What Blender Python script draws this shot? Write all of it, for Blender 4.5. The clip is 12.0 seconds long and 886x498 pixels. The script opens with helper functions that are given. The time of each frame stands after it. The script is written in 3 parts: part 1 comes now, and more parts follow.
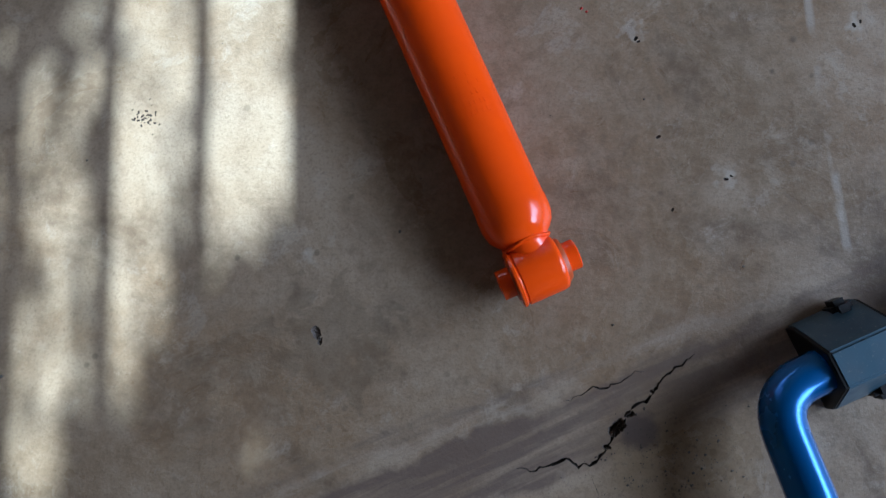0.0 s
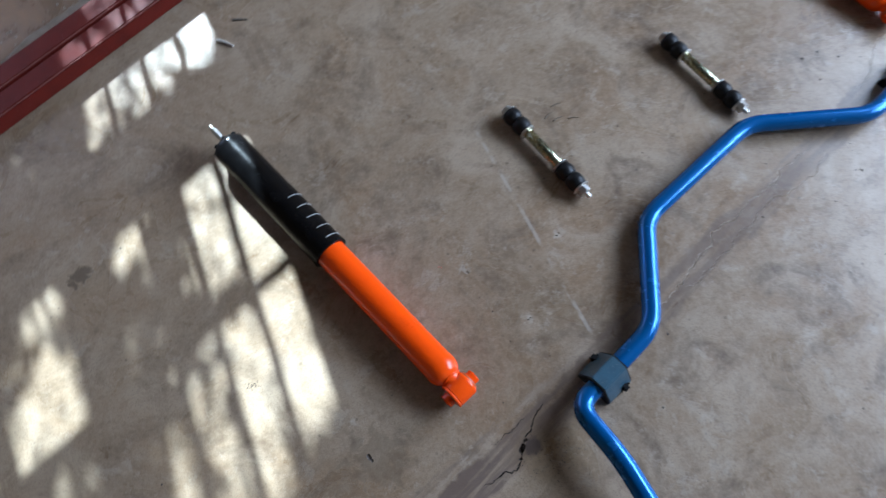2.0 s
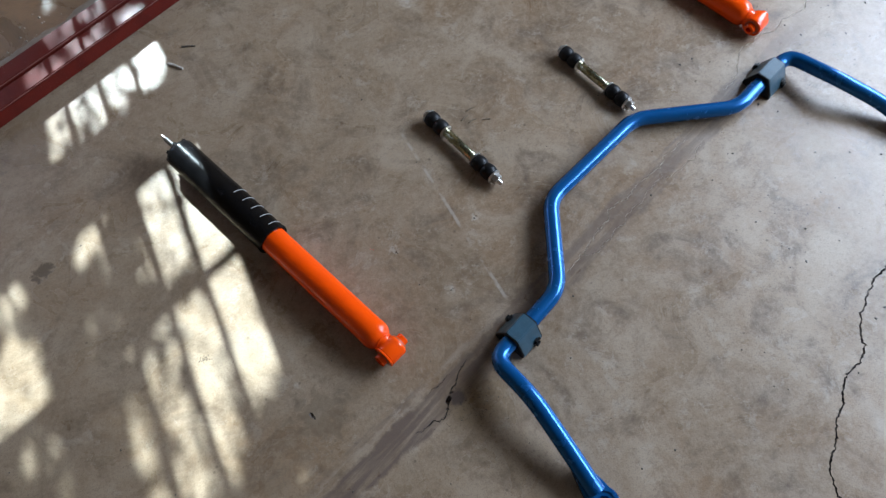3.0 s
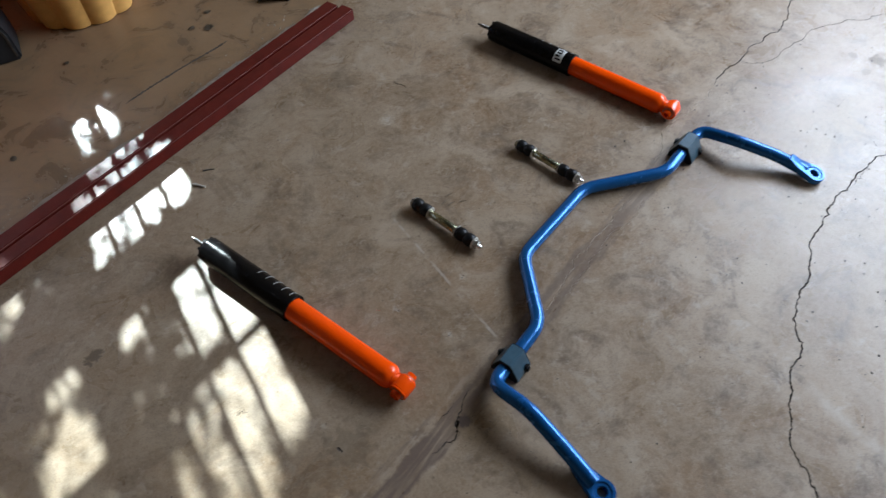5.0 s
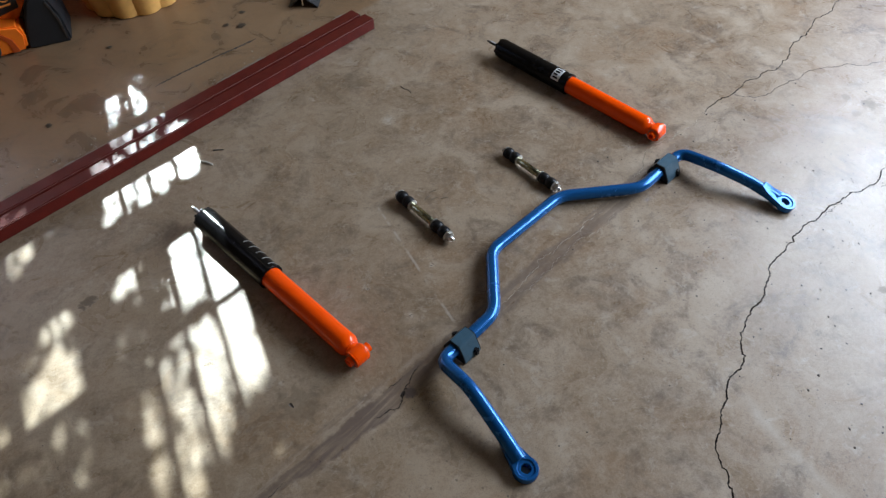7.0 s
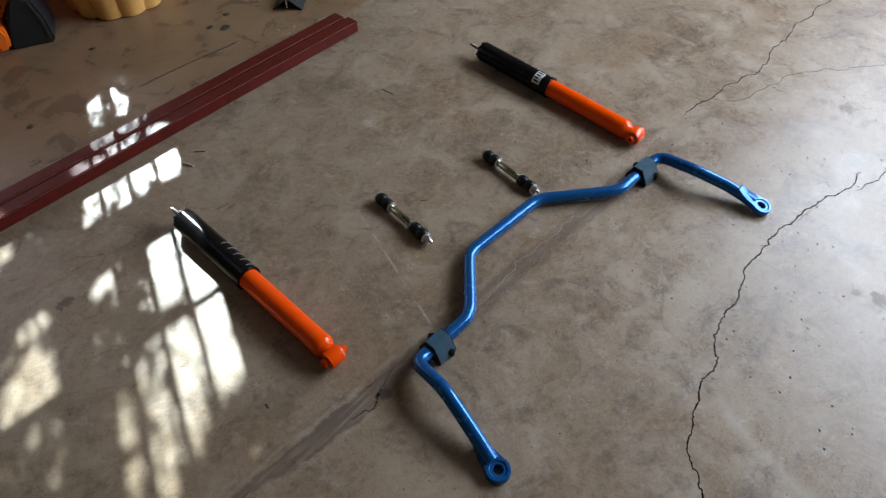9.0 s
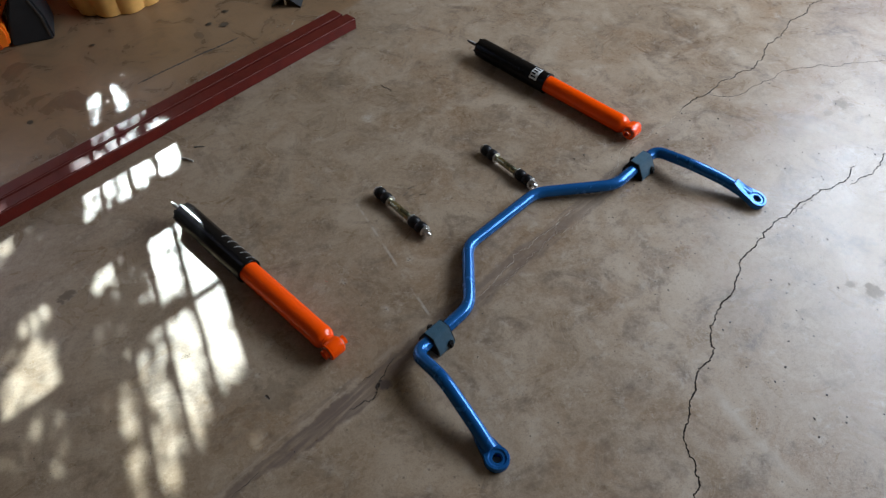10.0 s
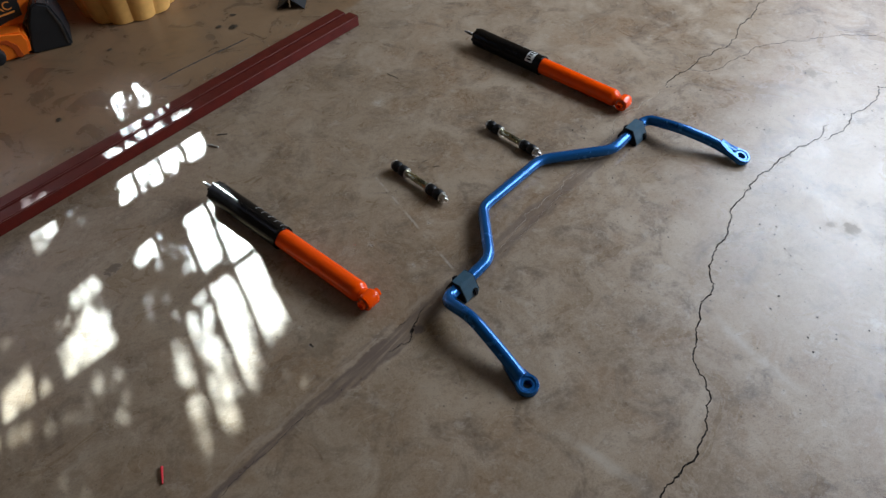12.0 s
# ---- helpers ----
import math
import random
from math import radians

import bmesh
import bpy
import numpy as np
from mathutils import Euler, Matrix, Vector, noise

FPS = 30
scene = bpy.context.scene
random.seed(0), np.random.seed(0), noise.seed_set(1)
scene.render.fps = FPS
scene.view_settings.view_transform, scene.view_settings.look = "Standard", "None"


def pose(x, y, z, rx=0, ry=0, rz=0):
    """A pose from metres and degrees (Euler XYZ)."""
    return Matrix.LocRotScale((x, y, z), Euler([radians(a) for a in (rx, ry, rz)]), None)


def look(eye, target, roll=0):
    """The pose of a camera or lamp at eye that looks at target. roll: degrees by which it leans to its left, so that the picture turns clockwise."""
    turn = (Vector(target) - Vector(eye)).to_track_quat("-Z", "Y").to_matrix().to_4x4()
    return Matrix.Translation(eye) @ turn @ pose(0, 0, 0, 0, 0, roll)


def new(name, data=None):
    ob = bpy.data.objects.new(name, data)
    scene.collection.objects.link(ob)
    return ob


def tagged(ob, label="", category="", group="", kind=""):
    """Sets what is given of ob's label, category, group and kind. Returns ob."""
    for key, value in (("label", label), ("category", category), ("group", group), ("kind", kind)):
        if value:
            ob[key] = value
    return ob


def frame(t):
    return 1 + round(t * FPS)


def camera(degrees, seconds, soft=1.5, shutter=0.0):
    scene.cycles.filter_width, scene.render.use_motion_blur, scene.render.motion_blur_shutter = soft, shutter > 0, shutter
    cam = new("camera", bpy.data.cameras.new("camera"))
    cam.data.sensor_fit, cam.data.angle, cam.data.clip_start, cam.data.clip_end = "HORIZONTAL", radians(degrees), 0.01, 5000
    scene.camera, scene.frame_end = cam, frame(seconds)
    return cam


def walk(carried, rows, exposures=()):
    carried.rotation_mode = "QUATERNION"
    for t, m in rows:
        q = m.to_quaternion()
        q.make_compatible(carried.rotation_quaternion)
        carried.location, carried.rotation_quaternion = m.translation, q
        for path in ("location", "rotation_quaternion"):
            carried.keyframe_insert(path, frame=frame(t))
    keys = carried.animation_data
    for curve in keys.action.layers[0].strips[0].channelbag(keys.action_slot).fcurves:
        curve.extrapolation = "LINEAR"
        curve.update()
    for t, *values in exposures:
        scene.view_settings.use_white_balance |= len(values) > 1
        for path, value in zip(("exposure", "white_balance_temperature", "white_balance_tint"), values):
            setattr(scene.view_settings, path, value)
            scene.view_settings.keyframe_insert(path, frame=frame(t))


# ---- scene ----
cam = camera(63.5, 12.0, soft=1.3, shutter=0.4)
EXPOSURES = [(0.0, 1.67, 5850, 21), (1.0, 1.91, 5850, 21), (1.5, 1.97, 5900, 21), (2.5, 2.25, 6100, 22), (3.0, 2.00, 6450, 21), (5.0, 1.74, 6850, 22), (5.5, 1.66, 6900, 22), (6.5, 1.84, 6900, 22), (8.5, 1.62, 6950, 22), (12.0, 1.57, 7000, 22)]
PATH = [
    (0, (-0.023, -0.008, 0.539), (-0.129, 0.214, -1.445), -24.3),
    (0.5, (-0.037, -0.021, 0.559), (-0.114, 0.191, -1.428), -18.0),
    (1, (-0.021, -0.025, 0.666), (-0.165, 0.298, -1.302), -23.2),
    (1.5, (-0.033, -0.067, 0.946), (-0.052, 0.457, -0.985), -9.1),
    (2, (-0.03, -0.151, 1.128), (0.134, 0.548, -0.739), -5.9),
    (2.5, (-0.024, -0.24, 1.192), (0.229, 0.481, -0.656), -3.1),
    (3, (-0.037, -0.35, 1.214), (0.282, 0.455, -0.589), -0.6),
    (4.8, (-0.202, -0.585, 1.305), (0.315, 0.519, -0.28), -3.7),
    (5, (-0.188, -0.617, 1.316), (0.345, 0.504, -0.252), -3.1),
    (5.5, (-0.11, -0.728, 1.336), (0.438, 0.428, -0.201), -1.6),
    (6, (-0.085, -0.795, 1.324), (0.394, 0.392, -0.213), -3.1),
    (6.5, (-0.091, -0.814, 1.327), (0.365, 0.411, -0.188), -2.3),
    (8.5, (-0.078, -0.841, 1.334), (0.365, 0.404, -0.167), -1.3),
    (9, (-0.054, -0.844, 1.336), (0.407, 0.392, -0.167), -1.2),
    (9.5, (-0.055, -0.855, 1.337), (0.414, 0.382, -0.163), -1.0),
    (10, (-0.068, -0.866, 1.333), (0.403, 0.37, -0.167), -1.0),
    (10.5, (-0.101, -0.896, 1.333), (0.373, 0.349, -0.159), -1.9),
    (11, (-0.193, -0.953, 1.337), (0.291, 0.298, -0.146), -2.2),
    (11.5, (-0.24, -1.002, 1.325), (0.277, 0.242, -0.153), -2.1),
    (12, (-0.25, -1.024, 1.337), (0.298, 0.232, -0.12), -1.7),
]
walk(cam, [(t, look(eye, target, roll)) for t, eye, target, roll in PATH], EXPOSURES)

# ---- world, sun, light of the open door ----
SUN_UP, SUN_LEAN = radians(35), -0.046   # the sun stands to the north, a little to the west
world = bpy.data.worlds.new("sky")
scene.world = world
world.use_nodes = True
wn = world.node_tree.nodes
sky = wn.new("ShaderNodeTexSky")
sky.sky_type = "NISHITA"
sky.sun_disc = False
sky.sun_elevation, sky.sun_rotation = SUN_UP, -math.atan(-SUN_LEAN)
wn["Background"].inputs["Strength"].default_value = 0.10
world.node_tree.links.new(sky.outputs[0], wn["Background"].inputs["Color"])

sun = new("sun", bpy.data.lights.new("sun", "SUN"))
sun.data.energy, sun.data.angle, sun.data.color = 6.1, radians(0.36), (0.73, 0.97, 0.99)
sun.matrix_world = look((6 * SUN_LEAN * math.cos(SUN_UP), 6 * math.cos(SUN_UP), 6 * math.sin(SUN_UP)), (0, 0, 0))

door_light = new("door_light", bpy.data.lights.new("door_light", "AREA"))
door_light.data.shape, door_light.data.size, door_light.data.size_y = "RECTANGLE", 3.1, 1.3
door_light.data.energy, door_light.data.color = 68.0, (0.65, 0.85, 1.0)
door_light.matrix_world = look((3.40, 0.15, 1.88), (0.6, 0.05, 0.2))


# ---- materials ----
def material(name, rough=0.5, metal=0.0, base=(0.5, 0.5, 0.5)):
    m = bpy.data.materials.new(name)
    m.use_nodes = True
    nt = m.node_tree
    b = nt.nodes["Principled BSDF"]
    b.inputs["Base Color"].default_value = (*base, 1)
    b.inputs["Roughness"].default_value = rough
    b.inputs["Metallic"].default_value = metal
    return m, nt, b


def node(nt, kind, **inputs):
    n = nt.nodes.new(kind)
    for k, v in inputs.items():
        n.inputs[k.replace("_", " ")].default_value = v
    return n


def coords(nt):
    return nt.nodes.new("ShaderNodeTexCoord").outputs["Object"]


def noise_of(nt, where, scale, detail=4.0, rough=0.55, distort=0.0):
    n = node(nt, "ShaderNodeTexNoise", Scale=scale, Detail=detail, Roughness=rough, Distortion=distort)
    nt.links.new(where, n.inputs["Vector"])
    return n.outputs["Fac"]


def remap(nt, value, a, b, c=0.0, d=1.0):
    n = node(nt, "ShaderNodeMapRange", From_Min=a, From_Max=b, To_Min=c, To_Max=d)
    n.clamp = True
    nt.links.new(value, n.inputs["Value"])
    return n.outputs["Result"]


def maths(nt, op, a, b=None):
    n = nt.nodes.new("ShaderNodeMath")
    n.operation = op
    for i, v in enumerate((a, b)):
        if v is None:
            continue
        if isinstance(v, (int, float)):
            n.inputs[i].default_value = v
        else:
            nt.links.new(v, n.inputs[i])
    return n.outputs[0]


def blend(nt, fac, a, b):
    n = nt.nodes.new("ShaderNodeMix")
    n.data_type = "RGBA"
    for i, v in ((0, fac), (6, a), (7, b)):
        if isinstance(v, tuple):
            n.inputs[i].default_value = (*v, 1)
        elif isinstance(v, (int, float)):
            n.inputs[i].default_value = v
        else:
            nt.links.new(v, n.inputs[i])
    return n.outputs[2]


def bumped(nt, b, height, strength=0.3, distance=0.001):
    n = node(nt, "ShaderNodeBump", Strength=strength, Distance=distance)
    nt.links.new(height, n.inputs["Height"])
    nt.links.new(n.outputs[0], b.inputs["Normal"])


def concrete_floor():
    m, nt, b = material("concrete_floor", 0.45)
    p = coords(nt)
    sep = nt.nodes.new("ShaderNodeSeparateXYZ")
    nt.links.new(p, sep.inputs[0])
    x, y = sep.outputs[0], sep.outputs[1]
    shifted = nt.nodes.new("ShaderNodeMapping")
    shifted.inputs["Location"].default_value = (3.7, 1.9, 0.4)
    nt.links.new(p, shifted.inputs["Vector"])
    q = shifted.outputs[0]
    cloud = noise_of(nt, p, 2.0, 5, 0.6, 0.4)
    mottle = noise_of(nt, p, 7.5, 9, 0.64, 0.9)
    fine = noise_of(nt, p, 60.0, 6, 0.72)
    grain = noise_of(nt, p, 420.0, 3, 0.6)
    c = blend(nt, remap(nt, cloud, 0.36, 0.64), (0.185, 0.122, 0.076), (0.325, 0.238, 0.163))
    c = blend(nt, remap(nt, noise_of(nt, q, 5.0, 6, 0.6, 0.6), 0.46, 0.64, 0.0, 0.55), c, (0.225, 0.130, 0.070))
    c = blend(nt, remap(nt, mottle, 0.47, 0.66, 0.0, 0.75), c, (0.385, 0.300, 0.218))
    c = blend(nt, remap(nt, noise_of(nt, q, 9.0, 9, 0.66, 0.9), 0.50, 0.35, 0.0, 0.82), c, (0.120, 0.081, 0.056))
    c = blend(nt, remap(nt, fine, 0.44, 0.66, 0.0, 0.42), c, (0.385, 0.300, 0.218))
    c = blend(nt, remap(nt, fine, 0.44, 0.30, 0.0, 0.45), c, (0.135, 0.094, 0.066))
    c = blend(nt, remap(nt, noise_of(nt, q, 24.0, 8, 0.76, 0.4), 0.565, 0.640, 0.0, 0.42), c, (0.43, 0.365, 0.293))
    c = blend(nt, remap(nt, grain, 0.50, 0.70, 0.0, 0.38), c, (0.094, 0.072, 0.052))
    gritty = noise_of(nt, q, 170.0, 6, 0.75, 0.3)
    c = blend(nt, remap(nt, gritty, 0.52, 0.66, 0.0, 0.28), c, (0.400, 0.310, 0.228))
    c = blend(nt, remap(nt, gritty, 0.46, 0.34, 0.0, 0.36), c, (0.105, 0.073, 0.054))
    pores = node(nt, "ShaderNodeTexVoronoi", Scale=55.0)
    nt.links.new(p, pores.inputs["Vector"])
    pore = maths(nt, "MULTIPLY", remap(nt, pores.outputs["Distance"], 0.05, 0.10, 1.0, 0.0), remap(nt, noise_of(nt, p, 14.0, 3), 0.54, 0.66))
    c = blend(nt, maths(nt, "MULTIPLY", pore, 0.4), c, (0.047, 0.037, 0.028))
    specks = node(nt, "ShaderNodeTexVoronoi", Scale=36.0)
    nt.links.new(q, specks.inputs["Vector"])
    speck = maths(nt, "MULTIPLY", remap(nt, maths(nt, "ADD", specks.outputs["Distance"], maths(nt, "MULTIPLY", fine, 0.10)), 0.11, 0.16, 1.0, 0.0), remap(nt, noise_of(nt, q, 6.0, 3), 0.46, 0.58))
    c = blend(nt, maths(nt, "MULTIPLY", speck, 0.65), c, (0.075, 0.056, 0.042))
    # brown tint growing towards the west, painting in the warmer bounced light there
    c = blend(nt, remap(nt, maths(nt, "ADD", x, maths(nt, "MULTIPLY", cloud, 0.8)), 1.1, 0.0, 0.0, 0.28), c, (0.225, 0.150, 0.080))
    # faint pale trowel scuffs
    st = nt.nodes.new("ShaderNodeMapping")
    st.vector_type = "TEXTURE"
    st.inputs["Rotation"].default_value = (0, 0, radians(-35))
    st.inputs["Scale"].default_value = (0.22, 0.03, 1.0)
    nt.links.new(p, st.inputs["Vector"])
    hair = noise_of(nt, st.outputs[0], 1.8, 5, 0.65, 0.6)
    c = blend(nt, remap(nt, hair, 0.63, 0.76, 0.0, 0.22), c, (0.423, 0.348, 0.270))
    # a dark, patched seam that runs along the slab and narrows to the west
    wob = maths(nt, "MULTIPLY", maths(nt, "SUBTRACT", noise_of(nt, p, 9.0, 8, 0.68), 0.5), 0.075)
    v = maths(nt, "ADD", maths(nt, "ADD", maths(nt, "SUBTRACT", y, maths(nt, "MULTIPLY", x, 0.446)), 0.086), wob)
    sm = nt.nodes.new("ShaderNodeMapping")
    sm.vector_type = "TEXTURE"
    sm.inputs["Rotation"].default_value = (0, 0, radians(25))
    sm.inputs["Scale"].default_value = (0.2, 0.018, 1.0)
    nt.links.new(p, sm.inputs["Vector"])
    streak = noise_of(nt, sm.outputs[0], 1.4, 6, 0.65, 0.3)
    low = remap(nt, x, -0.22, -0.04, -0.004, -0.044)
    seam = maths(nt, "MULTIPLY", remap(nt, v, 0.018, 0.011), remap(nt, maths(nt, "SUBTRACT", v, low), -0.005, 0.004))
    seam = maths(nt, "MULTIPLY", seam, maths(nt, "MULTIPLY", remap(nt, x, 0.02, 0.22, 1.0, 0.72), remap(nt, x, 1.3, 0.9)))
    seam = maths(nt, "MULTIPLY", seam, remap(nt, streak, 0.36, 0.54, 0.2, 0.88))
    c = blend(nt, seam, c, (0.128, 0.089, 0.070))
    # a paler scraped strip and a thin smear beside the seam
    rim = maths(nt, "MULTIPLY", remap(nt, maths(nt, "ABSOLUTE", maths(nt, "SUBTRACT", v, 0.024)), 0.003, 0.010, 0.38, 0.0), remap(nt, x, 0.30, 0.12))
    c = blend(nt, maths(nt, "MULTIPLY", rim, remap(nt, streak, 0.42, 0.56)), c, (0.376, 0.305, 0.240))
    smear = maths(nt, "MULTIPLY", remap(nt, maths(nt, "ABSOLUTE", maths(nt, "SUBTRACT", v, 0.036)), 0.002, 0.009, 0.6, 0.0), maths(nt, "MULTIPLY", remap(nt, x, 0.16, 0.02), remap(nt, x, -0.25, -0.10)))
    c = blend(nt, maths(nt, "MULTIPLY", smear, remap(nt, streak, 0.58, 0.44)), c, (0.145, 0.105, 0.084))
    # brown earth and dark crumbs trodden in below the broken edge
    earth = nt.nodes.new("ShaderNodeVectorMath")
    earth.operation = "DISTANCE"
    nt.links.new(p, earth.inputs[0])
    earth.inputs[1].default_value = (0.125, -0.105, 0)
    near = remap(nt, maths(nt, "ADD", earth.outputs["Value"], maths(nt, "MULTIPLY", wob, 1.6)), 0.030, 0.075, 1.0, 0.0)
    c = blend(nt, maths(nt, "MULTIPLY", near, 0.55), c, (0.170, 0.108, 0.052))
    # dark of the broken hollow, painted as colour in place of real depth
    hollow = nt.nodes.new("ShaderNodeVectorMath")
    hollow.operation = "DISTANCE"
    nt.links.new(p, hollow.inputs[0])
    hollow.inputs[1].default_value = (0.094, -0.078, 0)
    c = blend(nt, remap(nt, maths(nt, "ADD", hollow.outputs["Value"], maths(nt, "MULTIPLY", maths(nt, "SUBTRACT", fine, 0.5), 0.016)), 0.010, 0.017, 0.85, 0.0), c, (0.070, 0.049, 0.042))
    crumbs = maths(nt, "MULTIPLY", remap(nt, noise_of(nt, p, 190.0, 4, 0.65), 0.56, 0.66, 0.0, 0.6), maths(nt, "ADD", maths(nt, "MULTIPLY", near, 0.9), maths(nt, "MULTIPLY", remap(nt, mottle, 0.45, 0.6), 0.12)))
    c = blend(nt, crumbs, c, (0.070, 0.050, 0.040))
    # spilled oil and water marks
    dull = None
    for cx, cy, r, k in ((-0.528, 0.428, 0.019, 0.8), (1.672, 0.322, 0.030, 0.55), (1.625, 0.37, 0.015, 0.5), (1.60, 0.30, 0.014, 0.4), (-0.13, -0.02, 0.05, 0.35), (0.30, 1.02, 0.05, 0.3), (1.235, -0.27, 0.022, 0.5), (1.20, -0.235, 0.012, 0.5)):
        d = nt.nodes.new("ShaderNodeVectorMath")
        d.operation = "DISTANCE"
        nt.links.new(p, d.inputs[0])
        d.inputs[1].default_value = (cx, cy, 0)
        e = maths(nt, "ADD", d.outputs["Value"], maths(nt, "MULTIPLY", maths(nt, "SUBTRACT", noise_of(nt, p, 42.0, 4, 0.65, 0.5), 0.5), r * 3.4))
        mask = remap(nt, e, r, r * 0.7, 0.0, k)
        dull = mask if dull is None else maths(nt, "MAXIMUM", dull, mask)
        c = blend(nt, mask, c, (0.094, 0.065, 0.040))
    # the older, browner slab behind the red tubes, its colour also warmed for bounced light
    slab = remap(nt, maths(nt, "ADD", maths(nt, "SUBTRACT", y, maths(nt, "MULTIPLY", x, 0.486)), maths(nt, "MULTIPLY", wob, 0.15)), 1.185, 1.205)
    old = blend(nt, remap(nt, cloud, 0.3, 0.7), (0.200, 0.110, 0.054), (0.285, 0.168, 0.087))
    old = blend(nt, remap(nt, mottle, 0.52, 0.34, 0.0, 0.7), old, (0.07, 0.044, 0.028))
    old = blend(nt, remap(nt, fine, 0.4, 0.75, 0.0, 0.35), old, (0.094, 0.063, 0.038))
    c = blend(nt, maths(nt, "MULTIPLY", slab, 0.85), c, old)
    # a broken pale scratch and three chipped pale dents
    off = maths(nt, "ABSOLUTE", maths(nt, "ADD", maths(nt, "ADD", x, maths(nt, "MULTIPLY", y, 0.1165)), maths(nt, "ADD", maths(nt, "MULTIPLY", wob, 0.06), -0.2531)))
    dash = maths(nt, "MULTIPLY", remap(nt, noise_of(nt, p, 22.0, 2), 0.46, 0.54), maths(nt, "MULTIPLY", remap(nt, y, 0.05, 0.06), remap(nt, y, 0.47, 0.46)))
    c = blend(nt, maths(nt, "MULTIPLY", remap(nt, off, 0.0015, 0.0042, 0.5, 0.0), dash), c, (0.432, 0.383, 0.325))
    # two faint pale arcs swept into the slab
    for slope, at, y0, y1 in ((-0.12, 0.688, -0.60, -0.33), (-0.48, 0.037, -0.66, -0.44)):
        off = maths(nt, "ABSOLUTE", maths(nt, "ADD", maths(nt, "SUBTRACT", x, maths(nt, "MULTIPLY", y, slope)), maths(nt, "SUBTRACT", maths(nt, "MULTIPLY", wob, 0.5), at)))
        arc = maths(nt, "MULTIPLY", remap(nt, off, 0.004, 0.020, 0.4, 0.0), maths(nt, "MULTIPLY", remap(nt, y, y0, y0 + 0.06), remap(nt, y, y1, y1 - 0.06)))
        c = blend(nt, maths(nt, "MULTIPLY", arc, remap(nt, mottle, 0.38, 0.56, 0.3, 1.0)), c, (0.43, 0.37, 0.30))
    for cx, cy, r in ((0.092, 0.224, 0.009), (0.160, 0.112, 0.009), (0.258, 0.232, 0.007), (-0.155, 0.045, 0.006), (0.335, 0.80, 0.02), (1.05, -0.52, 0.02)):
        d = nt.nodes.new("ShaderNodeVectorMath")
        d.operation = "DISTANCE"
        nt.links.new(p, d.inputs[0])
        d.inputs[1].default_value = (cx, cy, 0)
        e = maths(nt, "ADD", d.outputs["Value"], maths(nt, "MULTIPLY", maths(nt, "SUBTRACT", noise_of(nt, p, 130.0, 4), 0.5), r * 4.0))
        c = blend(nt, remap(nt, e, r * 1.1, r * 0.2, 0.0, 0.5), c, (0.451, 0.400, 0.333))
    nt.links.new(c, b.inputs["Base Color"])
    nt.links.new(maths(nt, "ADD", remap(nt, mottle, 0.3, 0.7, 0.22, 0.40), maths(nt, "MULTIPLY", dull, 0.3)), b.inputs["Roughness"])
    b.inputs["Specular IOR Level"].default_value = 0.42
    h = maths(nt, "ADD", maths(nt, "MULTIPLY", fine, 0.6), maths(nt, "ADD", maths(nt, "MULTIPLY", gritty, 0.3), maths(nt, "MULTIPLY", grain, 0.3)))
    bumped(nt, b, h, 0.4, 0.0015)
    return m


def painted(name, base, dark, rough, coat=0.0, flecks=0.15, scale=40.0, metal=0.0, bump=0.05):
    """Paint or rubber with faint cloudiness, dust and fine relief."""
    m, nt, b = material(name, rough, metal, base)
    p = coords(nt)
    n1, n2 = noise_of(nt, p, scale, 4), noise_of(nt, p, scale * 9, 3)
    c = blend(nt, remap(nt, n1, 0.35, 0.7, 0.0, 0.6), base, dark)
    c = blend(nt, remap(nt, n2, 0.62, 0.74, 0.0, flecks), c, (0.4, 0.37, 0.33))
    nt.links.new(c, b.inputs["Base Color"])
    nt.links.new(remap(nt, n1, 0.3, 0.7, max(0.03, rough - 0.06), rough + 0.08), b.inputs["Roughness"])
    b.inputs["Coat Weight"].default_value = coat
    b.inputs["Coat Roughness"].default_value = 0.08
    bumped(nt, b, n2, bump, 0.0008)
    return m


M_FLOOR = concrete_floor()
M_CRACK = painted("crack_dirt", (0.045, 0.036, 0.03), (0.02, 0.016, 0.013), 0.9)
# pale colour paints the light that some crack edges catch
M_LITCRACK = painted("lit_crack_edge", (0.46, 0.39, 0.31), (0.30, 0.24, 0.18), 0.8, 0.0, 0.2, 160.0)
M_PIT = painted("broken_concrete", (0.10, 0.076, 0.062), (0.055, 0.042, 0.034), 0.9, 0.0, 0.2, 120.0, 0.0, 0.5)
M_ORANGE = painted("orange_enamel", (0.95, 0.077, 0.001), (0.90, 0.067, 0.001), 0.14, 0.08, 0.015)
M_ORANGE.node_tree.nodes["Principled BSDF"].inputs["Specular IOR Level"].default_value = 0.36
M_BOOT = painted("black_plastic", (0.003, 0.003, 0.0033), (0.005, 0.005, 0.0055), 0.20, 0.0, 0.01)
M_BOOT.node_tree.nodes["Principled BSDF"].inputs["Specular IOR Level"].default_value = 0.13
# grey paints the highlight along the boot's vent slots
M_SLOT = painted("slot_highlight_grey", (0.34, 0.33, 0.31), (0.24, 0.23, 0.22), 0.3)
M_STEEL = painted("zinc_steel", (0.74, 0.72, 0.68), (0.55, 0.53, 0.49), 0.30, 0.0, 0.05, 60.0, 1.0)
M_STUD = painted("dull_steel", (0.36, 0.34, 0.31), (0.24, 0.23, 0.21), 0.34, 0.0, 0.05, 60.0, 1.0)
M_SLEEVE = painted("yellow_zinc", (0.40, 0.40, 0.27), (0.27, 0.27, 0.18), 0.27, 0.0, 0.05, 60.0, 1.0)
